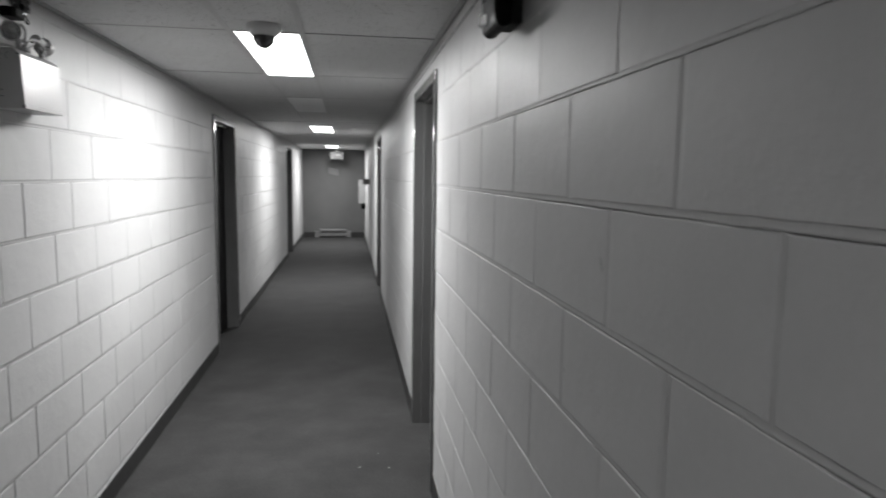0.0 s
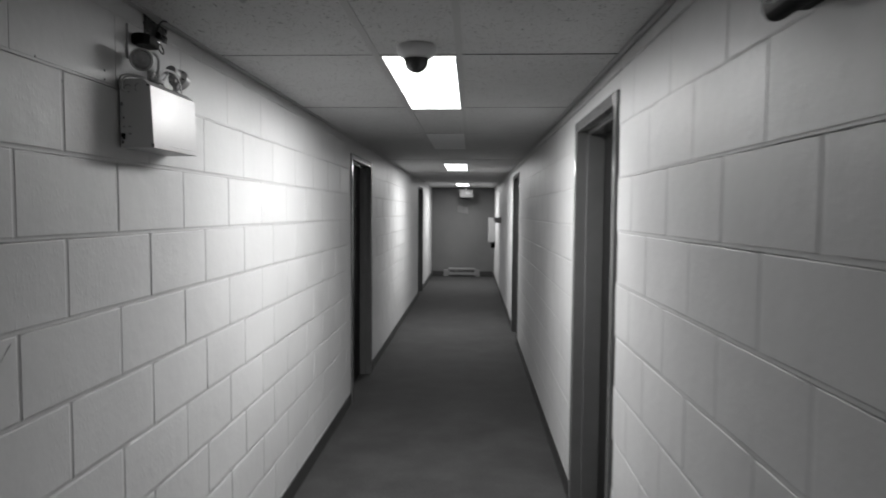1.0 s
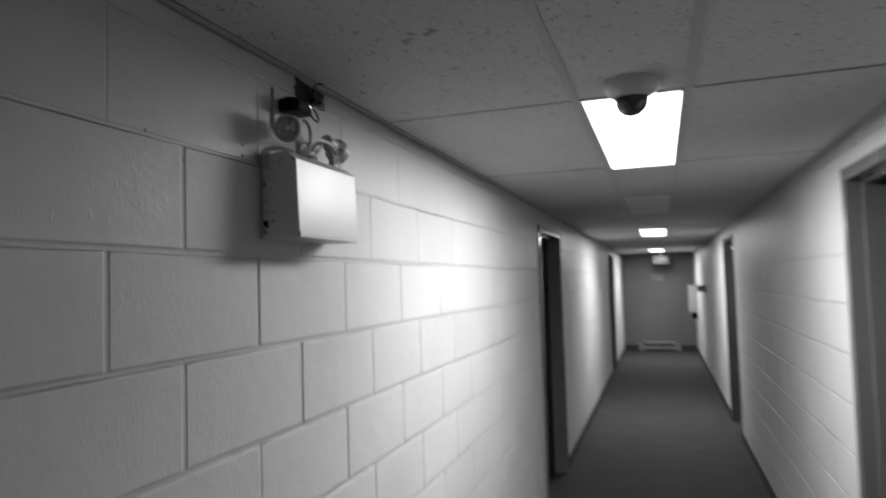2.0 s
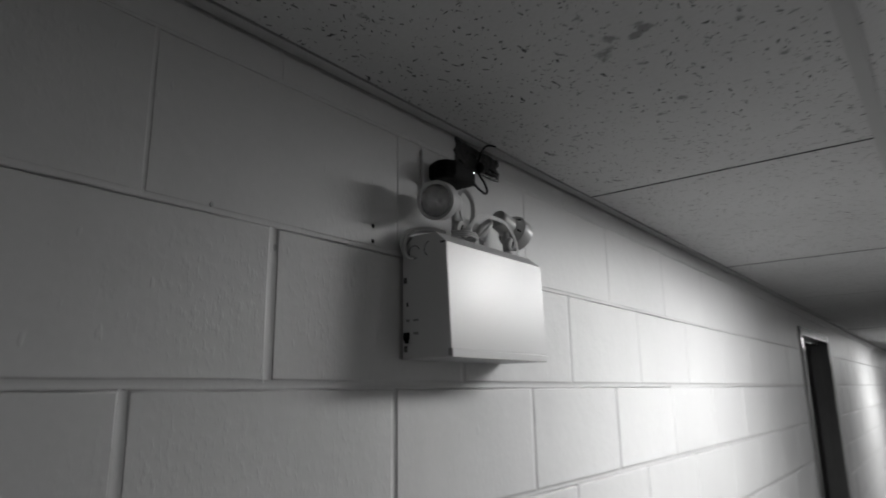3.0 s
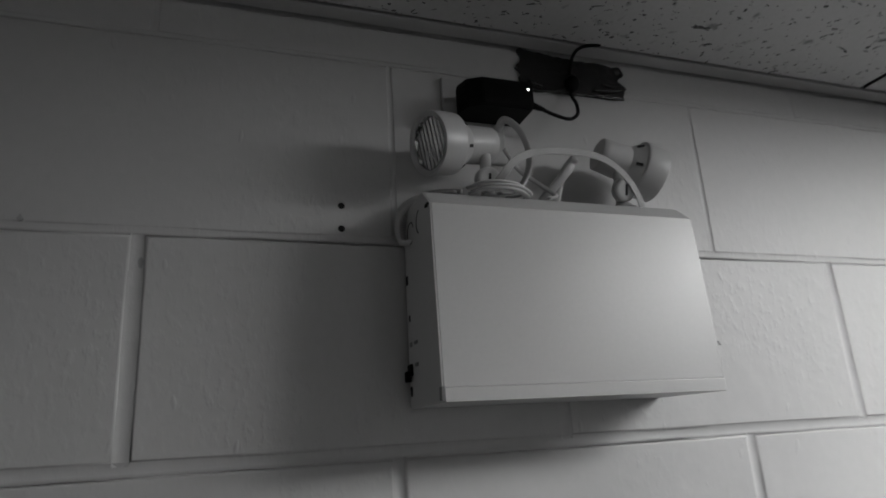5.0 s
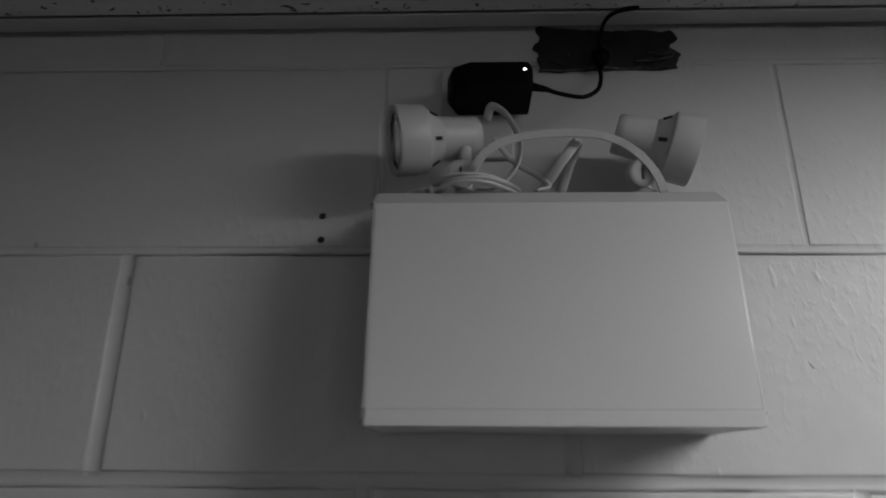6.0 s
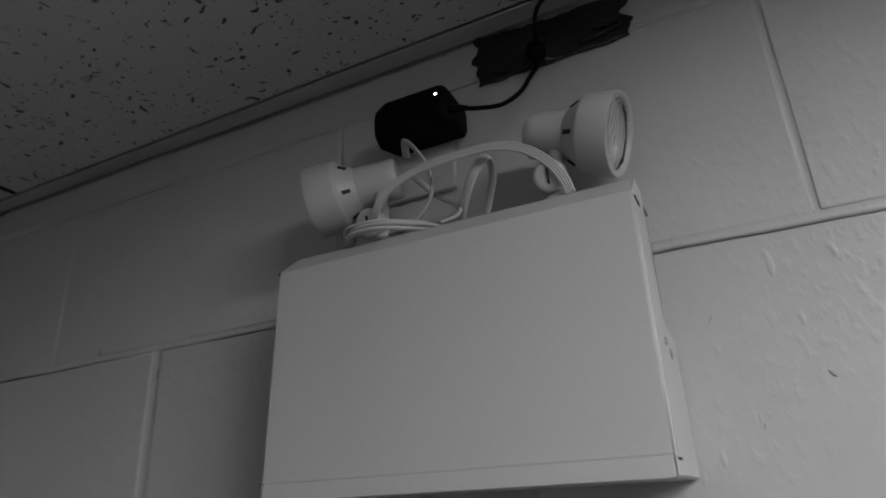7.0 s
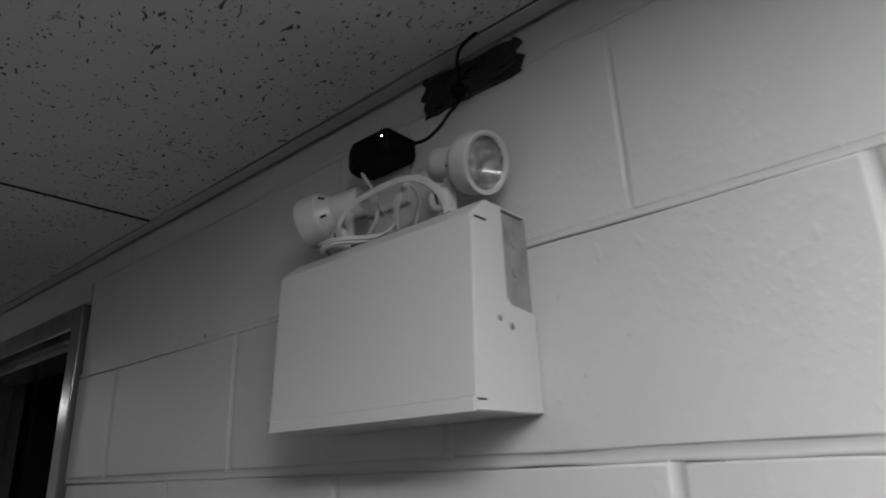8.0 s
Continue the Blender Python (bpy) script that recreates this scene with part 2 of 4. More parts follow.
def add_prism(bm, outline, axis, a, b, bevel=0.0):
    """Extrudes a 2D outline along an axis (0, 1, 2) from a to b."""
    def place(p, d):
        q = list(p)
        q.insert(axis, d)
        return q
    v0 = [bm.verts.new(place(p, a)) for p in outline]
    v1 = [bm.verts.new(place(p, b)) for p in outline]
    n = len(outline)
    fs = [bm.faces.new(v0), bm.faces.new(v1[::-1])]
    fs += [bm.faces.new((v0[i], v0[(i + 1) % n], v1[(i + 1) % n], v1[i])) for i in range(n)]
    if bevel:
        bmesh.ops.recalc_face_normals(bm, faces=fs)
        es = list({e for f in fs for e in f.edges})
        bmesh.ops.bevel(bm, geom=es, offset=bevel, segments=2, affect="EDGES", profile=0.5)
    return bm


def add_lathe(bm, profile, m=Matrix(), seg=32):
    """Turns a profile of (radius, height) round the local z axis; m puts it in place."""
    rings = []
    for r, h in profile:
        if r < 1e-6:
            rings.append([bm.verts.new(m @ Vector((0, 0, h)))])
        else:
            rings.append([bm.verts.new(m @ Vector((r * math.cos(2 * math.pi * k / seg), r * math.sin(2 * math.pi * k / seg), h)))
                          for k in range(seg)])
    for i, (a, b) in enumerate(zip(rings, rings[1:])):
        if profile[i] == profile[i + 1]:
            continue  # a point given twice makes a sharp edge
        for k in range(seg):
            j = (k + 1) % seg
            if len(a) == 1 and len(b) == 1:
                continue
            if len(a) == 1:
                bm.faces.new((a[0], b[k], b[j]))
            elif len(b) == 1:
                bm.faces.new((a[k], a[j], b[0]))
            else:
                bm.faces.new((a[k], a[j], b[j], b[k]))
    return bm


def along(start, end):
    """The pose whose z axis runs from start to end."""
    s, e = Vector(start), Vector(end)
    return Matrix.Translation(s) @ (e - s).to_track_quat("Z", "X").to_matrix().to_4x4()


def add_cord(bm, knots, ra, rb=None, up=(0, 0, 1), steps=8, seg=10):
    """Sweeps an oval of half-sizes ra (across) and rb (along up) through the knots."""
    rb = rb or ra
    pts = [Vector(p) for p in knots]
    pts = [pts[0] * 2 - pts[1]] + pts + [pts[-1] * 2 - pts[-2]]
    line = []
    for i in range(1, len(pts) - 2):
        p0, p1, p2, p3 = pts[i - 1:i + 3]
        for s in range(steps):
            t = s / steps
            line.append(0.5 * (2 * p1 + (p2 - p0) * t + (2 * p0 - 5 * p1 + 4 * p2 - p3) * t * t + (3 * p1 - p0 - 3 * p2 + p3) * t ** 3))
    line.append(pts[-2])
    rings = []
    ref = Vector(up)
    for i, p in enumerate(line):
        d = (line[min(i + 1, len(line) - 1)] - line[max(i - 1, 0)]).normalized()
        side = d.cross(ref)
        if side.length < 1e-4:
            side = d.cross(Vector((1, 0.1, 0)))
        side.normalize()
        top = side.cross(d).normalized()
        ref = top
        rings.append([bm.verts.new(p + side * ra * math.cos(2 * math.pi * k / seg) + top * rb * math.sin(2 * math.pi * k / seg))
                      for k in range(seg)])
    for a, b in zip(rings, rings[1:]):
        for k in range(seg):
            bm.faces.new((a[k], a[(k + 1) % seg], b[(k + 1) % seg], b[k]))
    bm.faces.new(rings[0])
    bm.faces.new(rings[-1][::-1])
    return bm


# ---- floor, ceiling, closing walls ----
tagged(part("floor", box((-0.35, Y0 - 0.2, -0.12), (W + 0.35, Y1 + 0.2, 0.0)), M_FLOOR),
       "worn dark grey hard floor of the corridor", "floor", kind="structure")


def build_ceiling():
    bm = bmesh.new()
    add_box(bm, (-0.3, Y0 - 0.2, H + 0.05), (W + 0.3, Y1 + 0.2, H + 0.15))
    for f in bm.faces:
        f.material_index = 1
    rng = random.Random(4)
    k0 = math.floor((Y0 - TILE_Y) / TILE)
    k1 = math.ceil((Y1 - TILE_Y) / TILE)
    spans = []
    for k in range(k0, k1):
        y = TILE_Y + k * TILE
        spans += [(0.0205, STRIP[0], y, y + TILE), (STRIP[1], W - 0.0205, y, y + TILE)]
        pieces = [(y, y + TILE)]
        for q in LAMPS_Y:
            pieces = [c for a, b in pieces for c in ((a, min(b, q)), (max(a, q + LAMP_LEN), b)) if c[1] - c[0] > 0.03]
        spans += [(STRIP[0], STRIP[1], a, b) for a, b in pieces]
    for xa, xb, a, b in spans:
        n0 = len(bm.faces)
        sag = rng.uniform(0, 0.0025)
        add_box(bm, (xa + 0.001, a + 0.0042, H + 0.001 - sag), (xb - 0.001, b - 0.0042, H + 0.026), 0.0008, 1)
        bm.faces.ensure_lookup_table()
        newer = xa == STRIP[0] and 5.2 < a < 5.5
        for f in bm.faces[n0:]:
            f.normal_update()
            # edges and bevels take the void's near-black, so shade is coloured into the joints
            f.material_index = 1 if abs(f.normal.z) < 0.9 else 2 if newer else 0
    ob = part("ceiling", bm, [M_TILE, M_VOID, M_TILE_NEW])
    tagged(ob, "suspended ceiling of pitted pale mineral fibre boards", "ceiling", kind="structure")


build_ceiling()


def build_tee(x, name):
    bm = bmesh.new()
    add_prism(bm, [(x - 0.012, H - 0.0022), (x + 0.012, H - 0.0022), (x + 0.012, H + 0.0005), (x + 0.002, H + 0.0005),
                   (x + 0.002, H + 0.03), (x - 0.002, H + 0.03), (x - 0.002, H + 0.0005), (x - 0.012, H + 0.0005)], 1, Y0, Y1)
    tagged(part(name, bm, M_TEE), "painted metal runner between the ceiling boards", "ceiling runner", "ceiling runners", "structure")


for x in STRIP:
    build_tee(x, "trim")


def build_wall_angle(side):
    """The metal edge angle where the ceiling meets a wall, with butt joints every 3 m."""
    bm = bmesh.new()
    s, x = (1, 0.0) if side == "left" else (-1, W)
    y = Y0
    while y < Y1:
        e = min(y + 3.05, Y1)
        pts = [(x + s * 0.0012, H - 0.0045), (x + s * 0.0208, H - 0.0045), (x + s * 0.0212, H - 0.0030), (x + s * 0.0032, H - 0.0030),
               (x + s * 0.0032, H + 0.020), (x + s * 0.0012, H + 0.020)]
        add_prism(bm, pts, 1, y, e - 0.0015)
        y = e
    tagged(part("trim", bm, M_ANGLE), "painted metal edge angle under the ceiling", "edge trim", "edge trims", "structure")


build_wall_angle("left")
build_wall_angle("right")

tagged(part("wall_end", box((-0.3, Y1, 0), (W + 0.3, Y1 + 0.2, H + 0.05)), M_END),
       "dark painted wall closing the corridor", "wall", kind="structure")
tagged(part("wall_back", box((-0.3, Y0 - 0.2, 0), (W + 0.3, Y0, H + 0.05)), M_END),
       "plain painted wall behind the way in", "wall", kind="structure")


# ---- doors ----
def build_door(side, a, b, depth, index):
    """A hollow metal frame and a recessed flush leaf in an opening from a to b along y; side 1 faces +x, -1 faces -x."""
    x0 = 0.0 if side > 0 else W
    ob = thing("door_%d" % index, (x0, a, 0), "dark flush door closed in a grey metal frame", "door", "corridor doors", "structure")

    def q(lo, hi, bev=0.0):
        (xa, ya, za), (xb, yb, zb) = lo, hi
        xa, xb = sorted((side * xa, side * xb))
        return box((xa, ya, za), (xb, yb, zb), bev, 2)

    w, top = b - a, TALL.get(a, HEAD)
    face = 0.05
    out = 0.012
    part("jamb", q((-0.19, 0, 0), (out, face, top - 0.0001), 0.003), M_FRAME, ob, "grey semi-gloss metal jamb")
    part("jamb", q((-0.19, w - face, 0), (out, w, top - 0.0001), 0.003), M_FRAME, ob, "grey semi-gloss metal jamb")
    part("frame_head", q((-0.19, face + 0.0005, top - face), (out, w - face - 0.0005, top), 0.003), M_FRAME, ob)
    # stops, standing proud inside the frame
    sx = (-depth, -0.045)
    part("stop", q((sx[0], face - 0.001, 0), (sx[1], face + 0.016, top - face + 0.001), 0.002), M_FRAME, ob)
    part("stop", q((sx[0], w - face - 0.016, 0), (sx[1], w - face + 0.001, top - face + 0.001), 0.002), M_FRAME, ob)
    part("stop", q((sx[0], face + 0.0165, top - face - 0.016), (sx[1], w - face - 0.0165, top - face + 0.001), 0.002), M_FRAME, ob)
    if (a, b) == OPEN_DOOR:
        part("leaf", q((-0.21 - w + 2 * face, face + 0.003, 0.008), (-0.205, face + 0.047, top - face - 0.003), 0.002), M_DOOR, ob,
             "dark flush door leaf swung open into the room")
        tagged(ob, "grey metal door frame with its door open to an unlit room", "door", "corridor doors", "structure")
    else:
        part("leaf", q((-depth - 0.044, face + 0.003, 0.008), (-depth - 0.0005, w - face - 0.003, top - face - 0.003), 0.002), M_DOOR, ob,
             "dark flush door leaf")
    return ob


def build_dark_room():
    """The room added behind the open door; its near-black colour stands for its darkness."""
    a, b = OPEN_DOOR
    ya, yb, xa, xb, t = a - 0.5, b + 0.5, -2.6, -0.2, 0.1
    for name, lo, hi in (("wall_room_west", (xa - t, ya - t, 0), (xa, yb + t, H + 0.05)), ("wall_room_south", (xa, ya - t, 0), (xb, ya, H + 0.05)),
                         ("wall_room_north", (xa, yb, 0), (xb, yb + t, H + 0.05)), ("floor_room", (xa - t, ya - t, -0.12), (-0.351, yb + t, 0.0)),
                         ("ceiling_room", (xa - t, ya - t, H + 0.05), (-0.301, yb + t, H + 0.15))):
        tagged(part(name, box(lo, hi), M_ROOM), "surface of an added unseen room, near black for want of light", name.split("_")[0], kind="structure")


build_dark_room()


n_door = 1
for a, b in DOORS_L:
    build_door(1, a, b, 0.15 if a < 2 else 0.10, n_door)
    n_door += 1
for a, b in DOORS_R:
    build_door(-1, a, b, 0.135, n_door)
    n_door += 1


# ---- skirting ----
def build_base(side, runs):
    s, x = (1, 0.0) if side == "left" else (-1, W)
    for a, b in runs:
        bm = bmesh.new()
        pts = [(x + s * 0.0008, 0.102), (x + s * 0.0035, 0.1015), (x + s * 0.0045, 0.098), (x + s * 0.0048, 0.014), (x + s * 0.006, 0.004),
               (x + s * 0.009, 0.0008), (x + s * 0.0008, 0.0008)]
        add_prism(bm, pts, 1, a, b)
        tagged(part("baseboard", bm, M_BASE), "black rubber cove base along the wall", "baseboard", "cove bases", "structure")


def gaps(doors, a, b):
    runs, y = [], a
    for p, q in doors:
        if p > y:
            runs.append((y, p - 0.001))
        y = q + 0.001
    runs.append((y, b))
    return runs


build_base("left", gaps(DOORS_L, Y0, Y1))
build_base("right", gaps(DOORS_R, Y0, Y1))
bm = box((0.02, Y1 - 0.006, 0.001), (0.33, Y1 - 0.0005, 0.13), 0.001)
add_box(bm, (1.20, Y1 - 0.006, 0.001), (W - 0.02, Y1 - 0.0005, 0.13), 0.001)
tagged(part("baseboard", bm, M_BASE), "black rubber base under the end wall", "baseboard", "cove bases", "structure")


# ---- ceiling lights ----
def build_ceiling_light(y):
    ob = thing("ceiling_light", ((STRIP[0] + STRIP[1]) / 2, y + LAMP_LEN / 2, H), "lit recessed fluorescent ceiling light with a flat lens",
               "ceiling light", "corridor lights")
    hw, hl = (STRIP[1] - STRIP[0]) / 2 - 0.0125, LAMP_LEN / 2 - 0.001
    fr = bmesh.new()
    t = 0.005
    for lo, hi in (((-hw, -hl, -0.002), (-hw + t, hl, 0.04)), ((hw - t, -hl, -0.002), (hw, hl, 0.04)),
                   ((-hw + t, -hl, -0.002), (hw - t, -hl + t, 0.04)), ((-hw + t, hl - t, -0.002), (hw - t, hl, 0.04))):
        add_box(fr, lo, hi, 0.001, 1)
    part("frame", fr, M_TEE, ob, "white painted metal frame")
    part("diffuser", box((-hw + t, -hl + t, 0.002), (hw - t, hl - t, 0.006)), M_LENS, ob, "glowing white lens")
    part("housing", box((-hw, -hl, 0.041), (hw, hl, 0.049)), M_TEE, ob)
    return ob


for y in LAMPS_Y:
    build_ceiling_light(y)


# ---- dome camera on the ceiling ----
def build_dome():
    ob = thing("dome_camera", (0.787, 2.805, H), "white ceiling dome camera with a smoked bubble", "camera")
    base = add_lathe(bmesh.new(), [(0, 0.0), (0.070, 0.0), (0.072, -0.004), (0.071, -0.022), (0.064, -0.034), (0.052, -0.042), (0.047, -0.044),
                                   (0.0, -0.044)], seg=48)
    part("base", base, M_WHITE, ob, smooth=True)
    r = 0.0455
    prof = [(r, -0.038)] + [(r * math.cos(a), -0.050 - r * math.sin(a)) for a in [radians(d) for d in range(0, 90, 9)]] + [(0, -0.050 - r)]
    part("bubble", add_lathe(bmesh.new(), prof, seg=40), M_SMOKE, ob, "smoked plastic bubble", smooth=True)
    ring = add_lathe(bmesh.new(), [(0.0465, -0.0445), (0.050, -0.0442), (0.050, -0.047), (0.0465, -0.0475), (0.0465, -0.0445)], seg=40)
    part("ring", ring, M_WHITE, ob, smooth=True)


build_dome()


# ---- emergency light on the left wall ----
EX, EXB, EA, EB, EZ0, EZ1, EZT = 0.093, 0.101, 2.239, 2.519, 1.784, 1.957, 1.975


def build_lamp_head(ob, rear, front, spin, name_label):
    """A stepped plastic spot: narrow barrel, flared bell, clear ribbed lens, cooling slots."""
    m = along(rear, front)
    ln = (Vector(front) - Vector(rear)).length
    k = ln / 0.080
    shell = add_lathe(bmesh.new(), [(0, 0), (0.0165, 0.0), (0.0165, 0.0), (0.0180, 0.0012), (0.0183, 0.010 * k), (0.0196, 0.037 * k), (0.0196, 0.037 * k),
                                    (0.0282, 0.0515 * k), (0.0282, 0.0515 * k), (0.0302, 0.0525 * k), (0.0308, 0.055 * k), (0.0316, 0.0775 * k), (0.0312, 0.080 * k),
                                    (0.0312, 0.080 * k), (0.0268, 0.080 * k), (0.0262, 0.077 * k)], m, 40)
    head = part("lamp_head", shell, M_HEAD, ob, name_label, smooth=True)
    refl = bmesh.new()
    bowl = []
    for r, h in ((0.0262, 0.0745), (0.0250, 0.070), (0.0225, 0.0655), (0.0185, 0.0605), (0.0135, 0.0565), (0.0075, 0.0538), (0.003, 0.0525)):
        bowl.append([refl.verts.new(m @ Vector((r * math.cos(2 * math.pi * i / 36), r * math.sin(2 * math.pi * i / 36), h * k))) for i in range(36)])
    for p, q in zip(bowl, bowl[1:]):
        for i in range(36):
            refl.faces.new((p[i], p[(i + 1) % 36], q[(i + 1) % 36], q[i]))
    refl.faces.new(bowl[-1])
    part("reflector", refl, M_REFLECTOR, head, "bright metal reflector", smooth=True)
    bulb = add_lathe(bmesh.new(), [(0.0035, 0.053 * k), (0.0045, 0.060 * k), (0.003, 0.066 * k), (0, 0.067 * k)], m, 12)
    part("bulb", bulb, M_GLASS, head, smooth=True)
    lens = bmesh.new()
    rad = 0.0262
    # one pane with upright ribs on its outer face
    nb = 18
    cols = []
    for i in range(nb + 1):
        u = -rad + 2 * rad * i / nb
        half = math.sqrt(max(rad ** 2 - u * u, 2e-6))
        h = 0.0745 * k + (0.0030 if i % 2 else 0.0015)
        cols.append([lens.verts.new(m @ Vector(p)) for p in ((-half, u, 0.0745 * k), (half, u, 0.0745 * k), (half, u, h), (-half, u, h))])
    for p, q in zip(cols, cols[1:]):
        for j in range(4):
            lens.faces.new((p[j], p[(j + 1) % 4], q[(j + 1) % 4], q[j]))
    lens.faces.new(cols[0])
    lens.faces.new(cols[-1][::-1])
    pane = part("lens", lens, M_GLASS, head, "clear ribbed lens")
    pane.visible_shadow = False
    # slots round the step
    for d in range(spin, spin + 360, 60):
        s = m @ Matrix.Rotation(radians(d), 4, "Z") @ Matrix.Translation((0.0244, 0, 0.0452 * k)) @ Matrix.Rotation(radians(30), 4, "Y")
        b = box((-0.0012, -0.0016, -0.0038), (0.0012, 0.0016, 0.0038))
        bmesh.ops.transform(b, matrix=s, verts=b.verts)
        part("slot", b, M_SLOT, head)
    return head


def build_emergency_light():
    ob = thing("emergency_light", (0, 0.005, 0.0015), "cream metal emergency light box with two adjustable spot heads", "emergency light")
    # back box, set in from the cover
    inner = box((0.0008, EA + 0.012, EZ0 + 0.004), (0.070, EB - 0.003, EZT - 0.003), 0.001)
    part("back_box", inner, M_STEEL_IN, ob, "dull inner metal box")
    t = 0.0014
    ch = 0.021
    # front sheet with the sloping top edge and the folded top
    sheet = bmesh.new()
    prof = [(EXB - 0.0006, EZ0 + 0.0122), (EX, EZ1), (EX - ch, EZT), (0.004, EZT), (0.004, EZT - t), (EX - ch - 0.0006, EZT - t), (EX - t, EZ1 - 0.0007),
            (EXB - 0.0006 - t, EZ0 + 0.0122)]
    add_prism(sheet, prof, 1, EA + 0.0005, EB - 0.0005, 0.0004)
    part("cover", sheet, M_STEEL, ob, "smooth cream enamelled cover")
    # lower lip, folded a little proud
    lip = bmesh.new()
    add_prism(lip, [(EXB + 0.0012, EZ0), (EXB + 0.0008, EZ0 + 0.0112), (EXB - 0.0006, EZ0 + 0.0121), (EXB - t - 0.001, EZ0 + 0.0121), (EXB - t - 0.001, EZ0 + t),
                    (0.003, EZ0 + t), (0.003, EZ0)], 1, EA + 0.0008, EB - 0.0008, 0.0004)
    part("lip", lip, M_STEEL, ob)
    # side towards the way in
    side_a = bmesh.new()
    add_prism(side_a, [(0.0062, EZ0 + 0.001), (EXB - 0.0004, EZ0 + 0.001), (EX - 0.0004, EZ1), (EX - ch, EZT - 0.0004), (0.030, EZT - 0.0004),
                       (0.016, EZT - 0.012), (0.0062, EZT - 0.030)], 1, EA - 0.0012, EA + 0.0003, 0.0004)
    part("side_panel", side_a, M_STEEL, ob)
    # other side, with its cut-out at the wall
    side_b = bmesh.new()
    add_prism(side_b, [(0.002, EZ0 + 0.001), (EXB - 0.0004, EZ0 + 0.001), (EX - 0.0004, EZ1), (EX - ch, EZT - 0.0004), (0.047, EZT - 0.0004),
                       (0.047, EZ0 + 0.102), (0.040, EZ0 + 0.096), (0.002, EZ0 + 0.092)], 1, EB - 0.0003, EB + 0.0012, 0.0004)
    part("side_panel", side_b, M_STEEL, ob)
    # bead where the side meets the front
    bead = add_cord(bmesh.new(), [(EXB - 0.0028, EB - 0.0007, EZ0 + 0.0125), ((EX + EXB) / 2 - 0.0023, EB - 0.0007, EZ0 + 0.09), (EX - 0.0021, EB - 0.0007, EZ1 - 0.0005)],
                    0.0021, steps=2, seg=8)
    part("edge_bead", bead, M_STEEL, ob, smooth=True)
    # half-punched round knockouts near the top of the near side
    for cx, cz, r, a0, a1 in ((0.030, 1.948, 0.0105, 20, 300), (0.062, 1.950, 0.0115, 100, 250)):
        ring = [(cx + r * math.cos(radians(d)), EA - 0.0013, cz + r * math.sin(radians(d))) for d in range(a0, a1 + 1, 20)]
        part("knockout", add_cord(bmesh.new(), ring, 0.0007, 0.0004, (0, 1, 0), 3, 6), M_SLOT, ob, smooth=True)
    # slots and small prints on the near side
    for x, z, w, h, mt in ((0.010, 1.905, 0.0012, 0.009, M_SLOT), (0.0135, 1.905, 0.0012, 0.009, M_SLOT), (0.016, 1.867, 0.0016, 0.006, M_SLOT),
                           (0.017, 1.842, 0.003, 0.004, M_PRINT), (0.033, 1.842, 0.005, 0.003, M_PRINT), (0.033, 1.822, 0.005, 0.0035, M_PRINT),
                           (0.011, 1.799, 0.0012, 0.009, M_SLOT), (0.0145, 1.799, 0.0012, 0.009, M_SLOT)):
        part("marking", box((x - w, EA - 0.0018, z - h / 2), (x + w, EA - 0.0010, z + h / 2)), mt, ob)
    sw = box((0.009, EA - 0.004, 1.8125), (0.021, EA - 0.001, 1.824), 0.0012)
    add_box(sw, (0.016, EA - 0.009, 1.807), (0.021, EA - 0.003, 1.817), 0.0012)
    part("switch", sw, M_BLACK, ob, "small black toggle switch")
    tab = box((EX - 0.010, EA - 0.003, EZ1 - 0.002), (EX - 0.001, EA - 0.0010, EZ1 + 0.001), 0.0004)
    part("catch_gap", tab, M_SLOT, ob)
    # grey piece that colours in the dark gap between side panel and lip
    tab = box((EXB - 0.006, EA - 0.002, EZ0 + 0.0015), (EXB + 0.001, EA + 0.0005, EZ0 + 0.0125), 0.0004)
    part("catch_gap", tab, M_PRINT, ob)
    for x, z, r in ((0.060, 1.865, 0.0028), (0.043, 1.860, 0.0036)):
        s = add_lathe(bmesh.new(), [(0, 0.0016), (r * 0.7, 0.0014), (r, 0.0006), (r, 0)], Matrix.Translation((x, EB + 0.0011, z)) @ Matrix.Rotation(radians(-90), 4, "X"), 14)
        part("screw", s, M_SCREW, ob, smooth=True)
    part("catch_gap", box((EXB - 0.014, EB + 0.0008, EZ0 + 0.009), (EXB - 0.002, EB + 0.002, EZ0 + 0.0105)), M_SLOT, ob)
    part("catch_gap", box((EX - 0.020, EB + 0.0008, EZ1 - 0.004), (EX - 0.004, EB + 0.002, EZ1 - 0.002)), M_SLOT, ob)
    # knockouts seen in the cut-out
    for z in (1.885, 1.915, 1.945):
        s = add_lathe(bmesh.new(), [(0, 0.001), (0.0055, 0.001), (0.006, 0)], Matrix.Translation((0.024, EB - 0.0028, z)) @ Matrix.Rotation(radians(-90), 4, "X"), 18)
        part("knockout", s, M_STEEL_IN, ob)
    # the two heads on their swivels
    build_lamp_head(ob, (0.043, 2.323, 2.0440), (0.064, 2.249, 2.0290), 4, "pale plastic spot aimed along the wall")
    build_lamp_head(ob, (0.050, 2.447, 2.0425), (0.055, 2.514, 2.0205), 50, "pale plastic spot aimed along the wall and down")
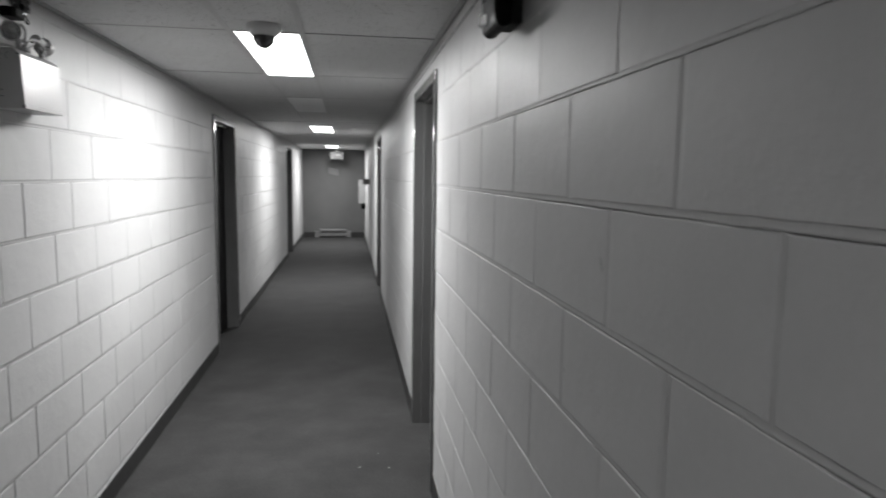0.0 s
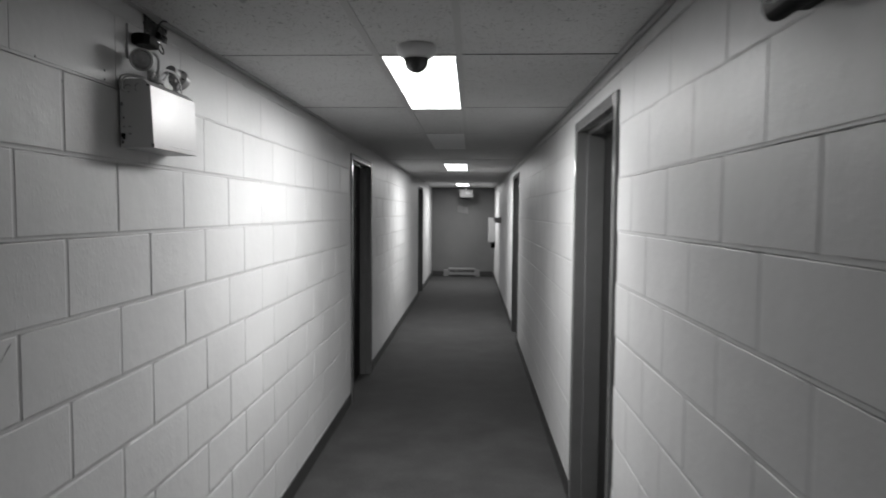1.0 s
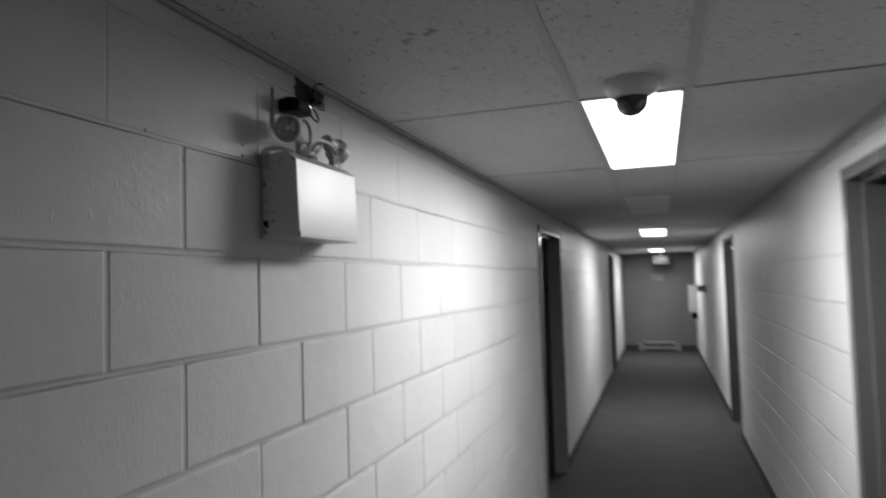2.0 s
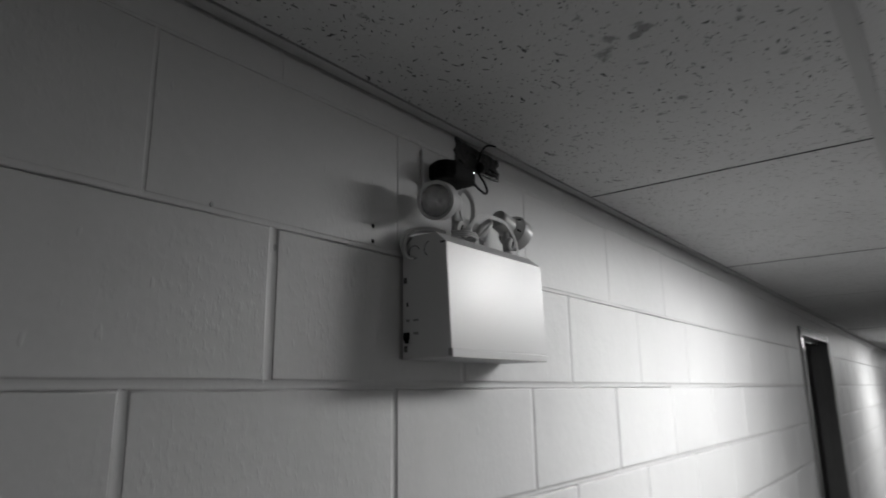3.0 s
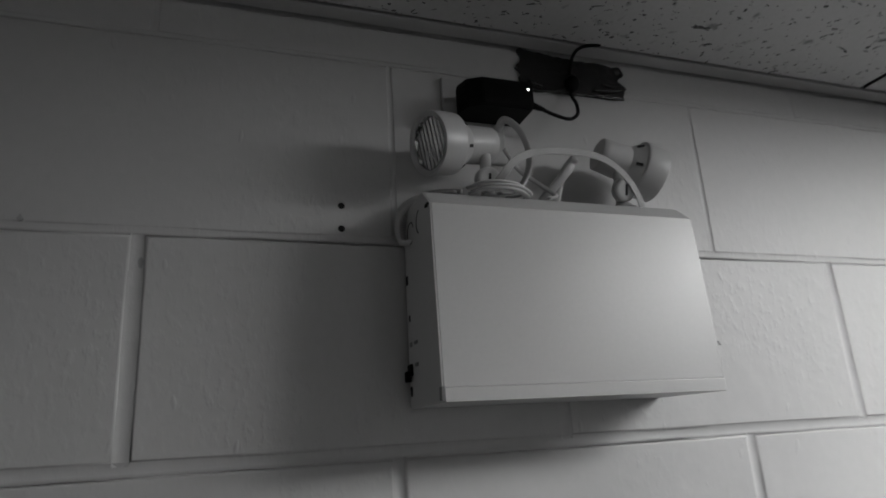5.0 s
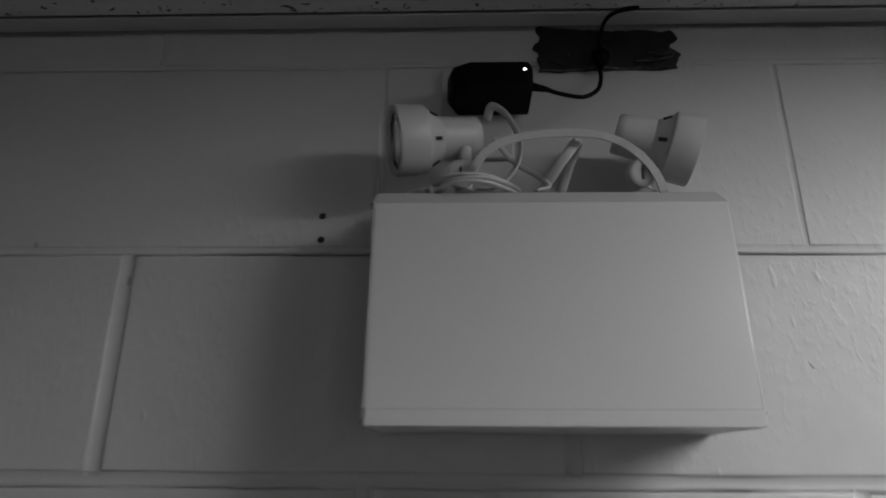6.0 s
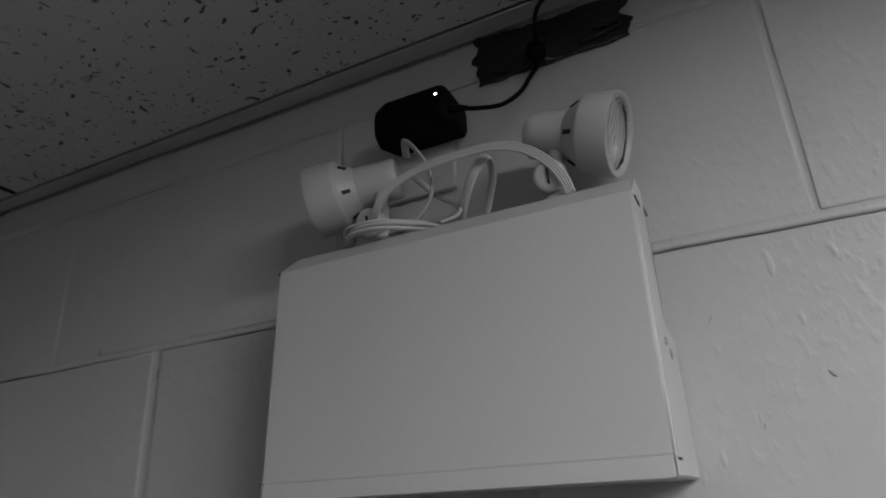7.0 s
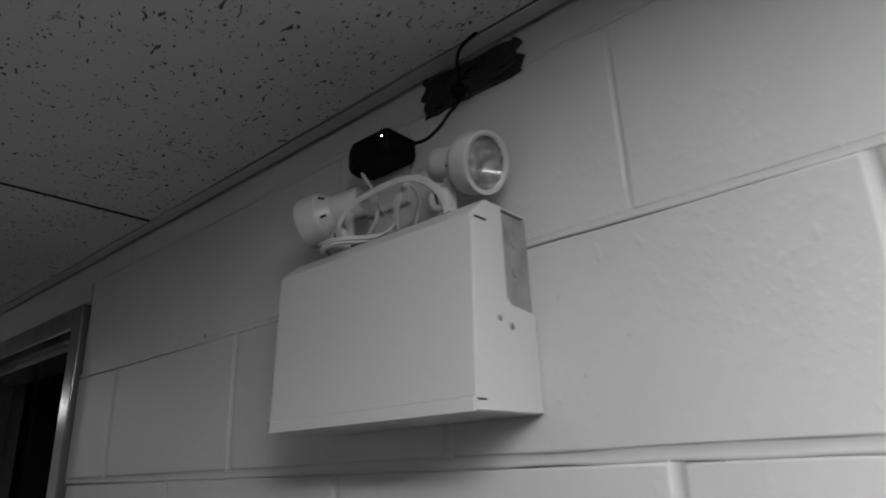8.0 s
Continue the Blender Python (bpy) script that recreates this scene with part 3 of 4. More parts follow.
    for y, x, z1 in ((2.312, 0.055, 2.026), (2.466, 0.056, 2.020)):
        stem = add_lathe(bmesh.new(), [(0, 0), (0.014, 0), (0.0145, 0.003), (0.010, 0.006), (0.0065, 0.010), (0.0055, z1 - EZT)],
                         Matrix.Translation((x, y, EZT)), 24)
        part("swivel", stem, M_HEAD, ob, smooth=True)
        disc = add_lathe(bmesh.new(), [(0, -0.006), (0.0105, -0.006), (0.0125, -0.003), (0.0125, 0.004), (0.011, 0.006), (0.008, 0.0064), (0, 0.0060)],
                         Matrix.Translation((x + 0.010, y - 0.004, EZT + 0.020)) @ Matrix.Rotation(radians(106), 4, "Y"), 24)
        knuckle = part("knuckle", disc, M_HEAD, ob, smooth=True)
        c = Matrix.Translation((x + 0.0160, y - 0.004, EZT + 0.0183)) @ Matrix.Rotation(radians(16), 4, "Y")
        cut = box((-0.0006, -0.0009, -0.006), (0.0012, 0.0009, 0.006))
        bmesh.ops.transform(cut, matrix=c, verts=cut.verts)
        part("screw_slot", cut, M_SLOT, knuckle)
    # the big loop of flat cord over the top, and the coils beneath it
    def cord(knots, ra, rb, up=(1, 0, 0)):
        b = bmesh.new()
        add_cord(b, knots, ra, rb, up)
        return part("cord", b, M_CORD, ob, "flat pale lamp cord", smooth=True)

    arch = ((0.066, 2.312, 1.986), (0.078, 2.320, 1.997), (0.081, 2.332, 2.011), (0.080, 2.351, 2.0210), (0.079, 2.375, 2.0260), (0.078, 2.401, 2.0275),
            (0.077, 2.426, 2.0262), (0.076, 2.447, 2.0180), (0.075, 2.463, 2.0040), (0.074, 2.473, 1.9880), (0.074, 2.477, 1.9740))
    for off in (-0.0027, -0.0009, 0.0009, 0.0027):
        # the strands lie side by side across the flat of the cord
        loop = []
        for p, q, r in zip((arch[0],) + arch[:-1], arch, arch[1:] + (arch[-1],)):
            run = Vector((0, r[1] - p[1], r[2] - p[2])).normalized()
            loop.append((q[0], q[1] - off * run.z, q[2] + off * run.y))
        cord(loop, 0.00115, 0.00105)
    for k, (dy, dz) in enumerate(((0, 0), (0.003, 0.0032), (-0.002, 0.0064))):
        cord([(0.066, 2.288 + dy, 1.9785 + dz), (0.084, 2.300 + dy, 1.9785 + dz), (0.086, 2.325 + dy, 1.9785 + dz), (0.070, 2.346 + dy, 1.9795 + dz),
              (0.045, 2.356 + dy, 1.984 + dz), (0.030, 2.345 + dy, 1.986 + dz)], 0.0030, 0.0017, (0, 0, 1))
    cord([(0.030, 2.372, 1.978), (0.050, 2.384, 1.994), (0.064, 2.400, 2.014), (0.060, 2.412, 2.030), (0.040, 2.408, 2.020), (0.036, 2.398, 1.990),
          (0.036, 2.396, 1.972)], 0.0045, 0.0016)
    cord([(0.046, 2.332, 2.060), (0.056, 2.337, 2.068), (0.062, 2.350, 2.054), (0.058, 2.360, 2.032), (0.054, 2.357, 2.008), (0.056, 2.340, 1.988),
          (0.060, 2.322, 1.984)], 0.0042, 0.0016)
    cord([(0.046, 2.338, 2.040), (0.040, 2.356, 2.020), (0.044, 2.376, 2.004), (0.060, 2.384, 1.986), (0.068, 2.372, 1.979)], 0.0026, 0.0016)
    # cord coming round the corner at the wall
    cord([(0.060, 2.276, 1.981), (0.040, 2.258, 1.985), (0.024, 2.236, 1.978), (0.018, 2.229, 1.960), (0.020, 2.231, 1.942), (0.030, 2.2405, 1.940)],
         0.0030, 0.0030)
    cord([(0.060, 2.282, 1.9835), (0.036, 2.262, 1.990), (0.016, 2.238, 1.984), (0.010, 2.231, 1.966), (0.010, 2.236, 1.946)], 0.0026, 0.0026)
    settle(ob, (0.0, (EA + EB) / 2, EZ0))


build_emergency_light()


# ---- outlet, power adapter, tape ----
ob = thing("outlet_cover", (0, 0.003, 0.003), "pale painted outlet cover on the block wall", "outlet")
part("plate", box((0.0002, 2.290, 2.040), (0.0065, 2.362, 2.140), 0.0018), M_PLATE, ob)
settle(ob, (0.0, 2.326, 2.04))


def build_adapter():
    ob = thing("power_adapter", (0, 0.003, 0.0025), "black plug-in power adapter with a lit indicator", "power adapter")
    body = bmesh.new()
    pts = [(0.0068, 2.306), (0.030, 2.297), (0.047, 2.302), (0.056, 2.318), (0.056, 2.374), (0.052, 2.378), (0.0068, 2.378)]
    v = []
    for z, k in ((2.085, 0.86), (2.092, 1.0), (2.111, 1.0), (2.117, 0.92)):
        cx, cy = 0.030, 2.340
        v.append([body.verts.new((cx + (p[0] - cx) * k, cy + (p[1] - cy) * (k if k > 0.95 else 0.96), z)) for p in pts])
    n = len(pts)
    body.faces.new(v[0][::-1])
    body.faces.new(v[-1])
    for a, b in zip(v, v[1:]):
        for i in range(n):
            body.faces.new((a[i], a[(i + 1) % n], b[(i + 1) % n], b[i]))
    bmesh.ops.recalc_face_normals(body, faces=body.faces[:])
    bmesh.ops.bevel(body, geom=body.edges[:], offset=0.0012, segments=2, affect="EDGES")
    part("case", body, M_BLACK, ob)
    part("label_panel", box((0.0558, 2.334, 2.096), (0.0563, 2.3395, 2.106), 0.0001), M_BLACK, ob)
    part("indicator", add_lathe(bmesh.new(), [(0, 0.0008), (0.0009, 0.0006), (0.0013, 0)],
                                Matrix.Translation((0.0559, 2.3700, 2.1065)) @ Matrix.Rotation(radians(90), 4, "Y"), 12), M_LED, ob, "small lit indicator")
    part("strain_relief", add_lathe(bmesh.new(), [(0, 0), (0.0042, 0), (0.0036, 0.006), (0.003, 0.012), (0.0018, 0.018)],
                                    along((0.046, 2.377, 2.094), (0.044, 2.40, 2.090)), 14), M_BLACK, ob, smooth=True)
    wire = add_cord(bmesh.new(), [(0.045, 2.388, 2.092), (0.044, 2.405, 2.087), (0.042, 2.425, 2.085), (0.036, 2.440, 2.096), (0.026, 2.447, 2.115),
                                  (0.014, 2.450, 2.132), (0.0085, 2.451, 2.150), (0.012, 2.453, 2.170), (0.018, 2.457, 2.187), (0.022, 2.468, 2.1965),
                                  (0.024, 2.492, 2.2020)], 0.0021)
    part("wire", wire, M_BLACK, ob, smooth=True)
    knot = add_lathe(bmesh.new(), [(0, -0.011), (0.006, -0.009), (0.009, -0.003), (0.0095, 0.003), (0.006, 0.009), (0, 0.011)], Matrix.Translation((0.013, 2.452, 2.149)), 16)
    part("wire_knot", knot, M_BLACK, ob, smooth=True)
    settle(ob, (0.007, 2.34, 2.085))


build_adapter()


def build_tape():
    """A torn strip of shiny black tape pressed over the wire, wrinkled and ragged at both ends."""
    bm = bmesh.new()
    ny, nz = 44, 14
    ya, yb = 2.394, 2.538
    top, bot = [], []
    for j in range(nz + 1):
        v = j / nz
        left = ya + 0.006 * noise.noise(Vector((v * 6, 3.1, 0))) - (0.006 if 0.45 < v < 0.62 else 0)
        right = yb + 0.010 * noise.noise(Vector((v * 7, 9.4, 0))) - 0.010 * abs(v - 0.35)
        rt, rb = [], []
        for i in range(ny + 1):
            u = i / ny
            y = left + (right - left) * u
            zb = 2.143 + 0.018 * max(0, u - 0.82) + 0.002 * noise.noise(Vector((u * 9, 0.5, 0)))
            zt = 2.1955 + 0.0035 * max(0, 1 - 3 * u) - 0.004 * u - 0.003 * abs(noise.noise(Vector((u * 8, 7.7, 0))))
            z = zb + (zt - zb) * v
            lump = 0.010 * math.exp(-((y - 2.454) / 0.012) ** 2 - ((z - 2.155) / 0.022) ** 2)
            wr = (0.0030 + 0.006 * max(0, u - 0.7)) * abs(noise.noise(Vector((y * 50, z * 70, 2.0)))) + 0.0022 * abs(noise.noise(Vector((y * 150, z * 120, 5.0))))
            x = 0.0012 + lump + wr
            rt.append(bm.verts.new((x + 0.0006, y, z)))
            rb.append(bm.verts.new((x * 0.3, y, z)))
        top.append(rt)
        bot.append(rb)
    for j in range(nz):
        for i in range(ny):
            bm.faces.new((top[j][i], top[j][i + 1], top[j + 1][i + 1], top[j + 1][i]))
            bm.faces.new((bot[j][i], bot[j + 1][i], bot[j + 1][i + 1], bot[j][i + 1]))
    for j in range(nz):
        for i in (0, ny):
            bm.faces.new((top[j][i], top[j + 1][i], bot[j + 1][i], bot[j][i]))
    for i in range(ny):
        for j in (0, nz):
            bm.faces.new((top[j][i], top[j][i + 1], bot[j][i + 1], bot[j][i]))
    ob = part("tape", bm, M_TAPE, smooth=True)
    # creases where the torn end was pinched together
    for pts, r in (([(0.0030, 2.492, 2.1540), (0.0050, 2.508, 2.1530), (0.0040, 2.522, 2.1560), (0.0030, 2.531, 2.1600)], 0.0028),
                   ([(0.0030, 2.505, 2.1640), (0.0045, 2.517, 2.1610), (0.0035, 2.529, 2.1640)], 0.0022),
                   ([(0.0030, 2.404, 2.1560), (0.0040, 2.412, 2.1520), (0.0030, 2.421, 2.1500)], 0.0018)):
        part("crease", add_cord(bmesh.new(), pts, r, r * 0.8), M_TAPE, ob, smooth=True)
    tagged(ob, "torn strip of shiny black tape holding a wire on the wall", "tape")


build_tape()

for z in (1.985, 1.961):
    hole = add_lathe(bmesh.new(), [(0, 0.0009), (0.0026, 0.0009), (0.0034, 0.0002)], Matrix.Translation((0.0004, 2.181, z)) @ Matrix.Rotation(radians(90), 4, "Y"), 14)
    tagged(part("wall_plug", hole, M_SLOT), "small dark empty screw plug in the wall", "wall plug", "wall plugs")


# ---- alarm on the right wall ----
def build_alarm():
    """A dark horn with a clear flash lens on a shallow back box."""
    ob = thing("fire_alarm", (W, 1.545, 2.002), "dark wall-mounted fire alarm horn with a clear flash lens", "fire alarm")
    part("back_box", box((-0.034, -0.052, -0.052), (-0.0008, 0.052, 0.085), 0.006), M_SLOT, ob, "dark back box")
    body = bmesh.new()
    add_prism(body, [(-0.034, -0.060), (-0.052, -0.070), (-0.070, -0.066), (-0.078, -0.050), (-0.080, 0.060), (-0.072, 0.085), (-0.034, 0.092)],
              1, -0.098, 0.062, 0.009)
    part("horn_body", body, M_BLACK, ob)
    for k in range(5):
        z = 0.012 + 0.012 * k
        part("louvre", box((-0.0825, -0.036, z), (-0.0785, 0.036, z + 0.006), 0.001), M_BLACK, ob)
    part("reflector", box((-0.0815, -0.017, -0.050), (-0.0775, 0.017, -0.022), 0.002), M_REFLECTOR, ob, "bright metal reflector")
    lens = part("lens", box((-0.096, -0.018, -0.051), (-0.0818, 0.018, -0.021), 0.004), M_FROST, ob, "clear flash lens")
    lens.visible_shadow = False
    part("screw", add_lathe(bmesh.new(), [(0, 0.002), (0.004, 0.0018), (0.005, 0)], Matrix.Translation((-0.080, 0, 0.074)) @ Matrix.Rotation(radians(-90), 4, "Y"), 12),
         M_SCREW, ob, smooth=True)


build_alarm()


# ---- far end of the corridor ----
def build_exit_sign():
    ob = thing("exit_sign", (0.86, 15.75, H), "pale hanging exit sign under the ceiling", "exit sign")
    part("stem", box((-0.02, -0.02, -0.065), (0.02, 0.02, -0.0005), 0.002), M_WHITE, ob)
    part("case", box((-0.165, -0.025, -0.255), (0.165, 0.025, -0.065), 0.006), M_SIGNCASE, ob)
    part("panel", box((-0.155, -0.028, -0.245), (0.155, -0.0252, -0.075), 0.002), M_SIGN, ob, "pale worn sign face")
    part("legend", box((-0.02, -0.0295, -0.175), (0.11, -0.0282, -0.115)), M_GREYBOX, ob, "worn unreadable legend")


build_exit_sign()

ob = thing("paper_notice", (0.77, Y1 - 0.002, 1.68), "curled white paper notice taped to the end wall", "notice")
bm = bmesh.new()
rows = []
for i in range(9):
    u = i / 8
    rows.append([bm.verts.new((-0.13 + 0.26 * u, -0.002 - 0.02 * (2 * u - 1) ** 2 - d, z - 0.05 * u)) for z, d in ((0.085, 0), (-0.075, 0.012), (-0.075, 0.0105), (0.085, -0.0015))])
for a, b in zip(rows, rows[1:]):
    for k in range(4):
        bm.faces.new((a[k], a[(k + 1) % 4], b[(k + 1) % 4], b[k]))
bm.faces.new(rows[0])
bm.faces.new(rows[-1][::-1])
part("sheet", bm, M_PAPER, ob)


def build_heater():
    ob = thing("baseboard_heater", (0.755, Y1, 0.0), "pale enamelled electric baseboard heater", "heater")
    body = bmesh.new()
    add_prism(body, [(-0.001, 0.02), (-0.001, 0.215), (-0.035, 0.215), (-0.062, 0.195), (-0.062, 0.165), (-0.05, 0.16), (-0.05, 0.105), (-0.066, 0.10), (-0.066, 0.04),
                     (-0.03, 0.02)], 0, -0.33, 0.33, 0.002)
    part("body", body, M_HEATER, ob)
    part("grille", box((-0.32, -0.056, 0.108), (0.32, -0.049, 0.156)), M_SLOT, ob, "dark outlet slot")
    for k in range(2):
        z = 0.121 + 0.02 * k
        part("louvre", box((-0.32, -0.064, z), (0.32, -0.056, z + 0.006)), M_HEATER, ob)
    for s in (-1, 1):
        part("end_cap", box((s * 0.39 - 0.06, -0.070, 0.0), (s * 0.39 + 0.06, -0.001, 0.165), 0.004), M_HEATER, ob)


build_heater()

ob = thing("wall_cabinet", (W, 15.6, 1.18), "pale grey metal cabinet on the wall", "wall cabinet")
part("body", box((-0.16, -0.17, -0.28), (-0.001, 0.17, 0.29), 0.006), M_GREYBOX, ob)
part("door", box((-0.166, -0.16, -0.27), (-0.161, 0.16, 0.28), 0.002), M_GREYBOX, ob)
part("valve", box((-0.10, -0.05, -0.42), (-0.002, 0.05, -0.281), 0.01), M_BLACK, ob, "dark fitting under the cabinet")

ob = thing("flag_sign", (W, 12.6, 1.455), "small dark sign standing out from the wall", "sign")
part("bracket", box((-0.012, -0.03, -0.06), (-0.0005, 0.03, 0.06), 0.002), M_GREYBOX, ob)
part("panel", box((-0.13, -0.005, -0.055), (-0.0125, 0.005, 0.055), 0.002), M_PRINT, ob)


# ---- scuffs and scraps ----
M_SCUFF = material("scuffed_paint", 0.37, rough=0.7, vary=0.3, scale=80)


def build_scuff(side, y, z, length, width, lean, seed):
    """A short ragged rub mark on the paint of a wall."""
    rng = random.Random(seed)
    bm = bmesh.new()
    n = 9
    top, bot = [], []
    for i in range(n):
        u = i / (n - 1)
        half = width / 2 * math.sin(math.pi * (0.08 + 0.84 * u)) * rng.uniform(0.5, 1.1)
        a = (u - 0.5) * length
        for row, s in ((top, 1), (bot, -1)):
            py = a * math.sin(radians(lean)) + s * half * math.cos(radians(lean))
            pz = a * math.cos(radians(lean)) - s * half * math.sin(radians(lean))
            row.append(((side * 0.0014 if side > 0 else W - 0.0014), y + py, z + pz))
    front = [bm.verts.new(p) for p in top + bot[::-1]]
    back = [bm.verts.new((p[0] - side * 0.0020, p[1], p[2])) for p in top + bot[::-1]]
    bm.faces.new(front)
    bm.faces.new(back[::-1])
    m = len(front)
    for i in range(m):
        bm.faces.new((front[i], front[(i + 1) % m], back[(i + 1) % m], back[i]))
    tagged(part("scuff_mark", bm, M_SCUFF), "small dark rub mark on the painted block wall", "scuff mark", "scuff marks")


for side, y, z, length, width, lean, seed in ((-1, 0.956, 1.445, 0.026, 0.006, 20, 1), (-1, 1.112, 1.215, 0.022, 0.006, 25, 2),
                                              (1, 1.782, 1.300, 0.060, 0.004, 45, 4), (1, 1.908, 1.957, 0.006, 0.005, 0, 5), (1, 2.551, 1.890, 0.008, 0.003, 25, 6),
                                              (1, 2.616, 1.844, 0.006, 0.0024, -40, 7), (1, 2.570, 1.815, 0.005, 0.002, 10, 8)):
    build_scuff(side, y, z, length, width, lean, seed)

for x, y, w, h, turn in ((1.193, 3.305, 0.012, 0.007, 20), (1.351, 3.282, 0.014, 0.008, -35), (1.300, 3.470, 0.008, 0.006, 60)):
    bm = box((-w / 2, -h / 2, 0.0003), (w / 2, h / 2, 0.0016), 0.0004, 1)
    bmesh.ops.transform(bm, matrix=pose(x, y, 0, 0, 0, turn), verts=bm.verts)
    tagged(part("paper_scrap", bm, M_PAPER), "tiny pale scrap lying on the dark floor", "scrap", "floor scraps")


# ---- block walls ----
def wall_core(name, side, doors, label):
    """The wall's body with its door openings; it lies behind the joints."""
    bm = bmesh.new()
    xa, xb = (-0.2, -0.009) if side > 0 else (W + 0.009, W + 0.2)
    for a, b in gaps(doors, Y0, Y1):
        add_box(bm, (xa, a + (0.001 if a > Y0 else 0), 0), (xb, b + (0.001 if b < Y1 else 0), H + 0.05))
    for a, b in doors:
        top = TALL.get(a, HEAD)
        add_box(bm, (xa, a, top + 0.0005), (xb, b, H + 0.05))
        if (a, b) != OPEN_DOOR:
            add_box(bm, (-0.3, a, 0) if side > 0 else (W + 0.2, a, 0), (-0.2, b, top) if side > 0 else (W + 0.3, b, top))
    ob = part(name, bm, M_MORTAR)
    return tagged(ob, label, "wall", kind="structure")


def upright(c):
    """Width of the upright joints of a course: thick paint fills those of one course to a thin line."""
    return 0.0040 if c in (0, 1) else 0.0105


def bed_width(c):
    """Width of the level joint under a course."""
    return {1: 0.0046, 0: 0.0075}.get(c, 0.0105)


def block_verts(w, h, seed, gap):
    """Front face with softened, wavering edges under thick paint; x is outward."""
    rng = random.Random(seed)
    nu, nv = max(1, round(w / 0.05)), max(1, round(h / 0.05))
    walk_round = ([(i / nu, 0.0) for i in range(nu)] + [(1.0, j / nv) for j in range(nv)]
                  + [(1 - i / nu, 1.0) for i in range(nu)] + [(0.0, 1 - j / nv) for j in range(nv)])
    n = len(walk_round)
    wob = [rng.uniform(-0.0009, 0.0009) for _ in range(n)]
    dep = [rng.uniform(-0.0006, 0.0003) for _ in range(n)]
    thin = gap < 0.006
    lip = 0.0016 if thin else 0.0030
    vs = []
    for inset, x in ((0.0, -0.0085), (lip * 0.3, -0.0007), (lip, 0.0)):
        for (u, v), a, d in zip(walk_round, wob, dep):
            e = inset + (a if 0.0 < inset < lip else 0)
            vs.append((x + (d if inset < lip else 0), e + u * (w - 2 * e), e + v * (h - 2 * e)))
    fs = []
    for k in range(2):
        for i in range(n):
            j = (i + 1) % n
            fs.append((n * k + i, n * k + j, n * k + n + j, n * k + n + i))
    # hollow tooled mortar of the upright joint beside the block
    o = len(vs)
    deep = rng.choice((0.0003, 0.0005, 0.0007)) if thin else rng.choice((0.0014, 0.0020, 0.0026) if seed < 5 else (0.0006, 0.0009, 0.0013))
    cols, rows = 6, 5
    for j in range(rows + 1):
        shift = rng.uniform(-0.0005, 0.0005)
        for i in range(cols + 1):
            t = i / cols
            vs.append((-0.0006 - deep * math.sin(math.pi * t) ** 0.8, w - 0.0012 + t * (gap + 0.0024) + shift * math.sin(math.pi * t), -0.002 + (h + 0.004) * j / rows))
    for j in range(rows):
        for i in range(cols):
            p = o + j * (cols + 1) + i
            fs.append((p, p + 1, p + cols + 2, p + cols + 1))
    fs.append(tuple(range(2 * n, 3 * n)))
    return vs, fs


block_meshes = {}


def block_mesh(w, h, seed, gap):
    key = (round(w, 4), round(h, 4), seed, gap)
    if key not in block_meshes:
        me = bpy.data.meshes.new("block")
        vs, fs = block_verts(*key)
        me.from_pydata(vs, [], fs)
        me.materials.append(M_BLOCK)
        for p in me.polygons:
            p.use_smooth = p.index < len(fs) - 1
        block_meshes[key] = me
    return block_meshes[key]


NUDGE = {(1, 0, 0): 0.003, (1, 0, 1): -0.006}   # upright joints that sit off the bond: side, course, count


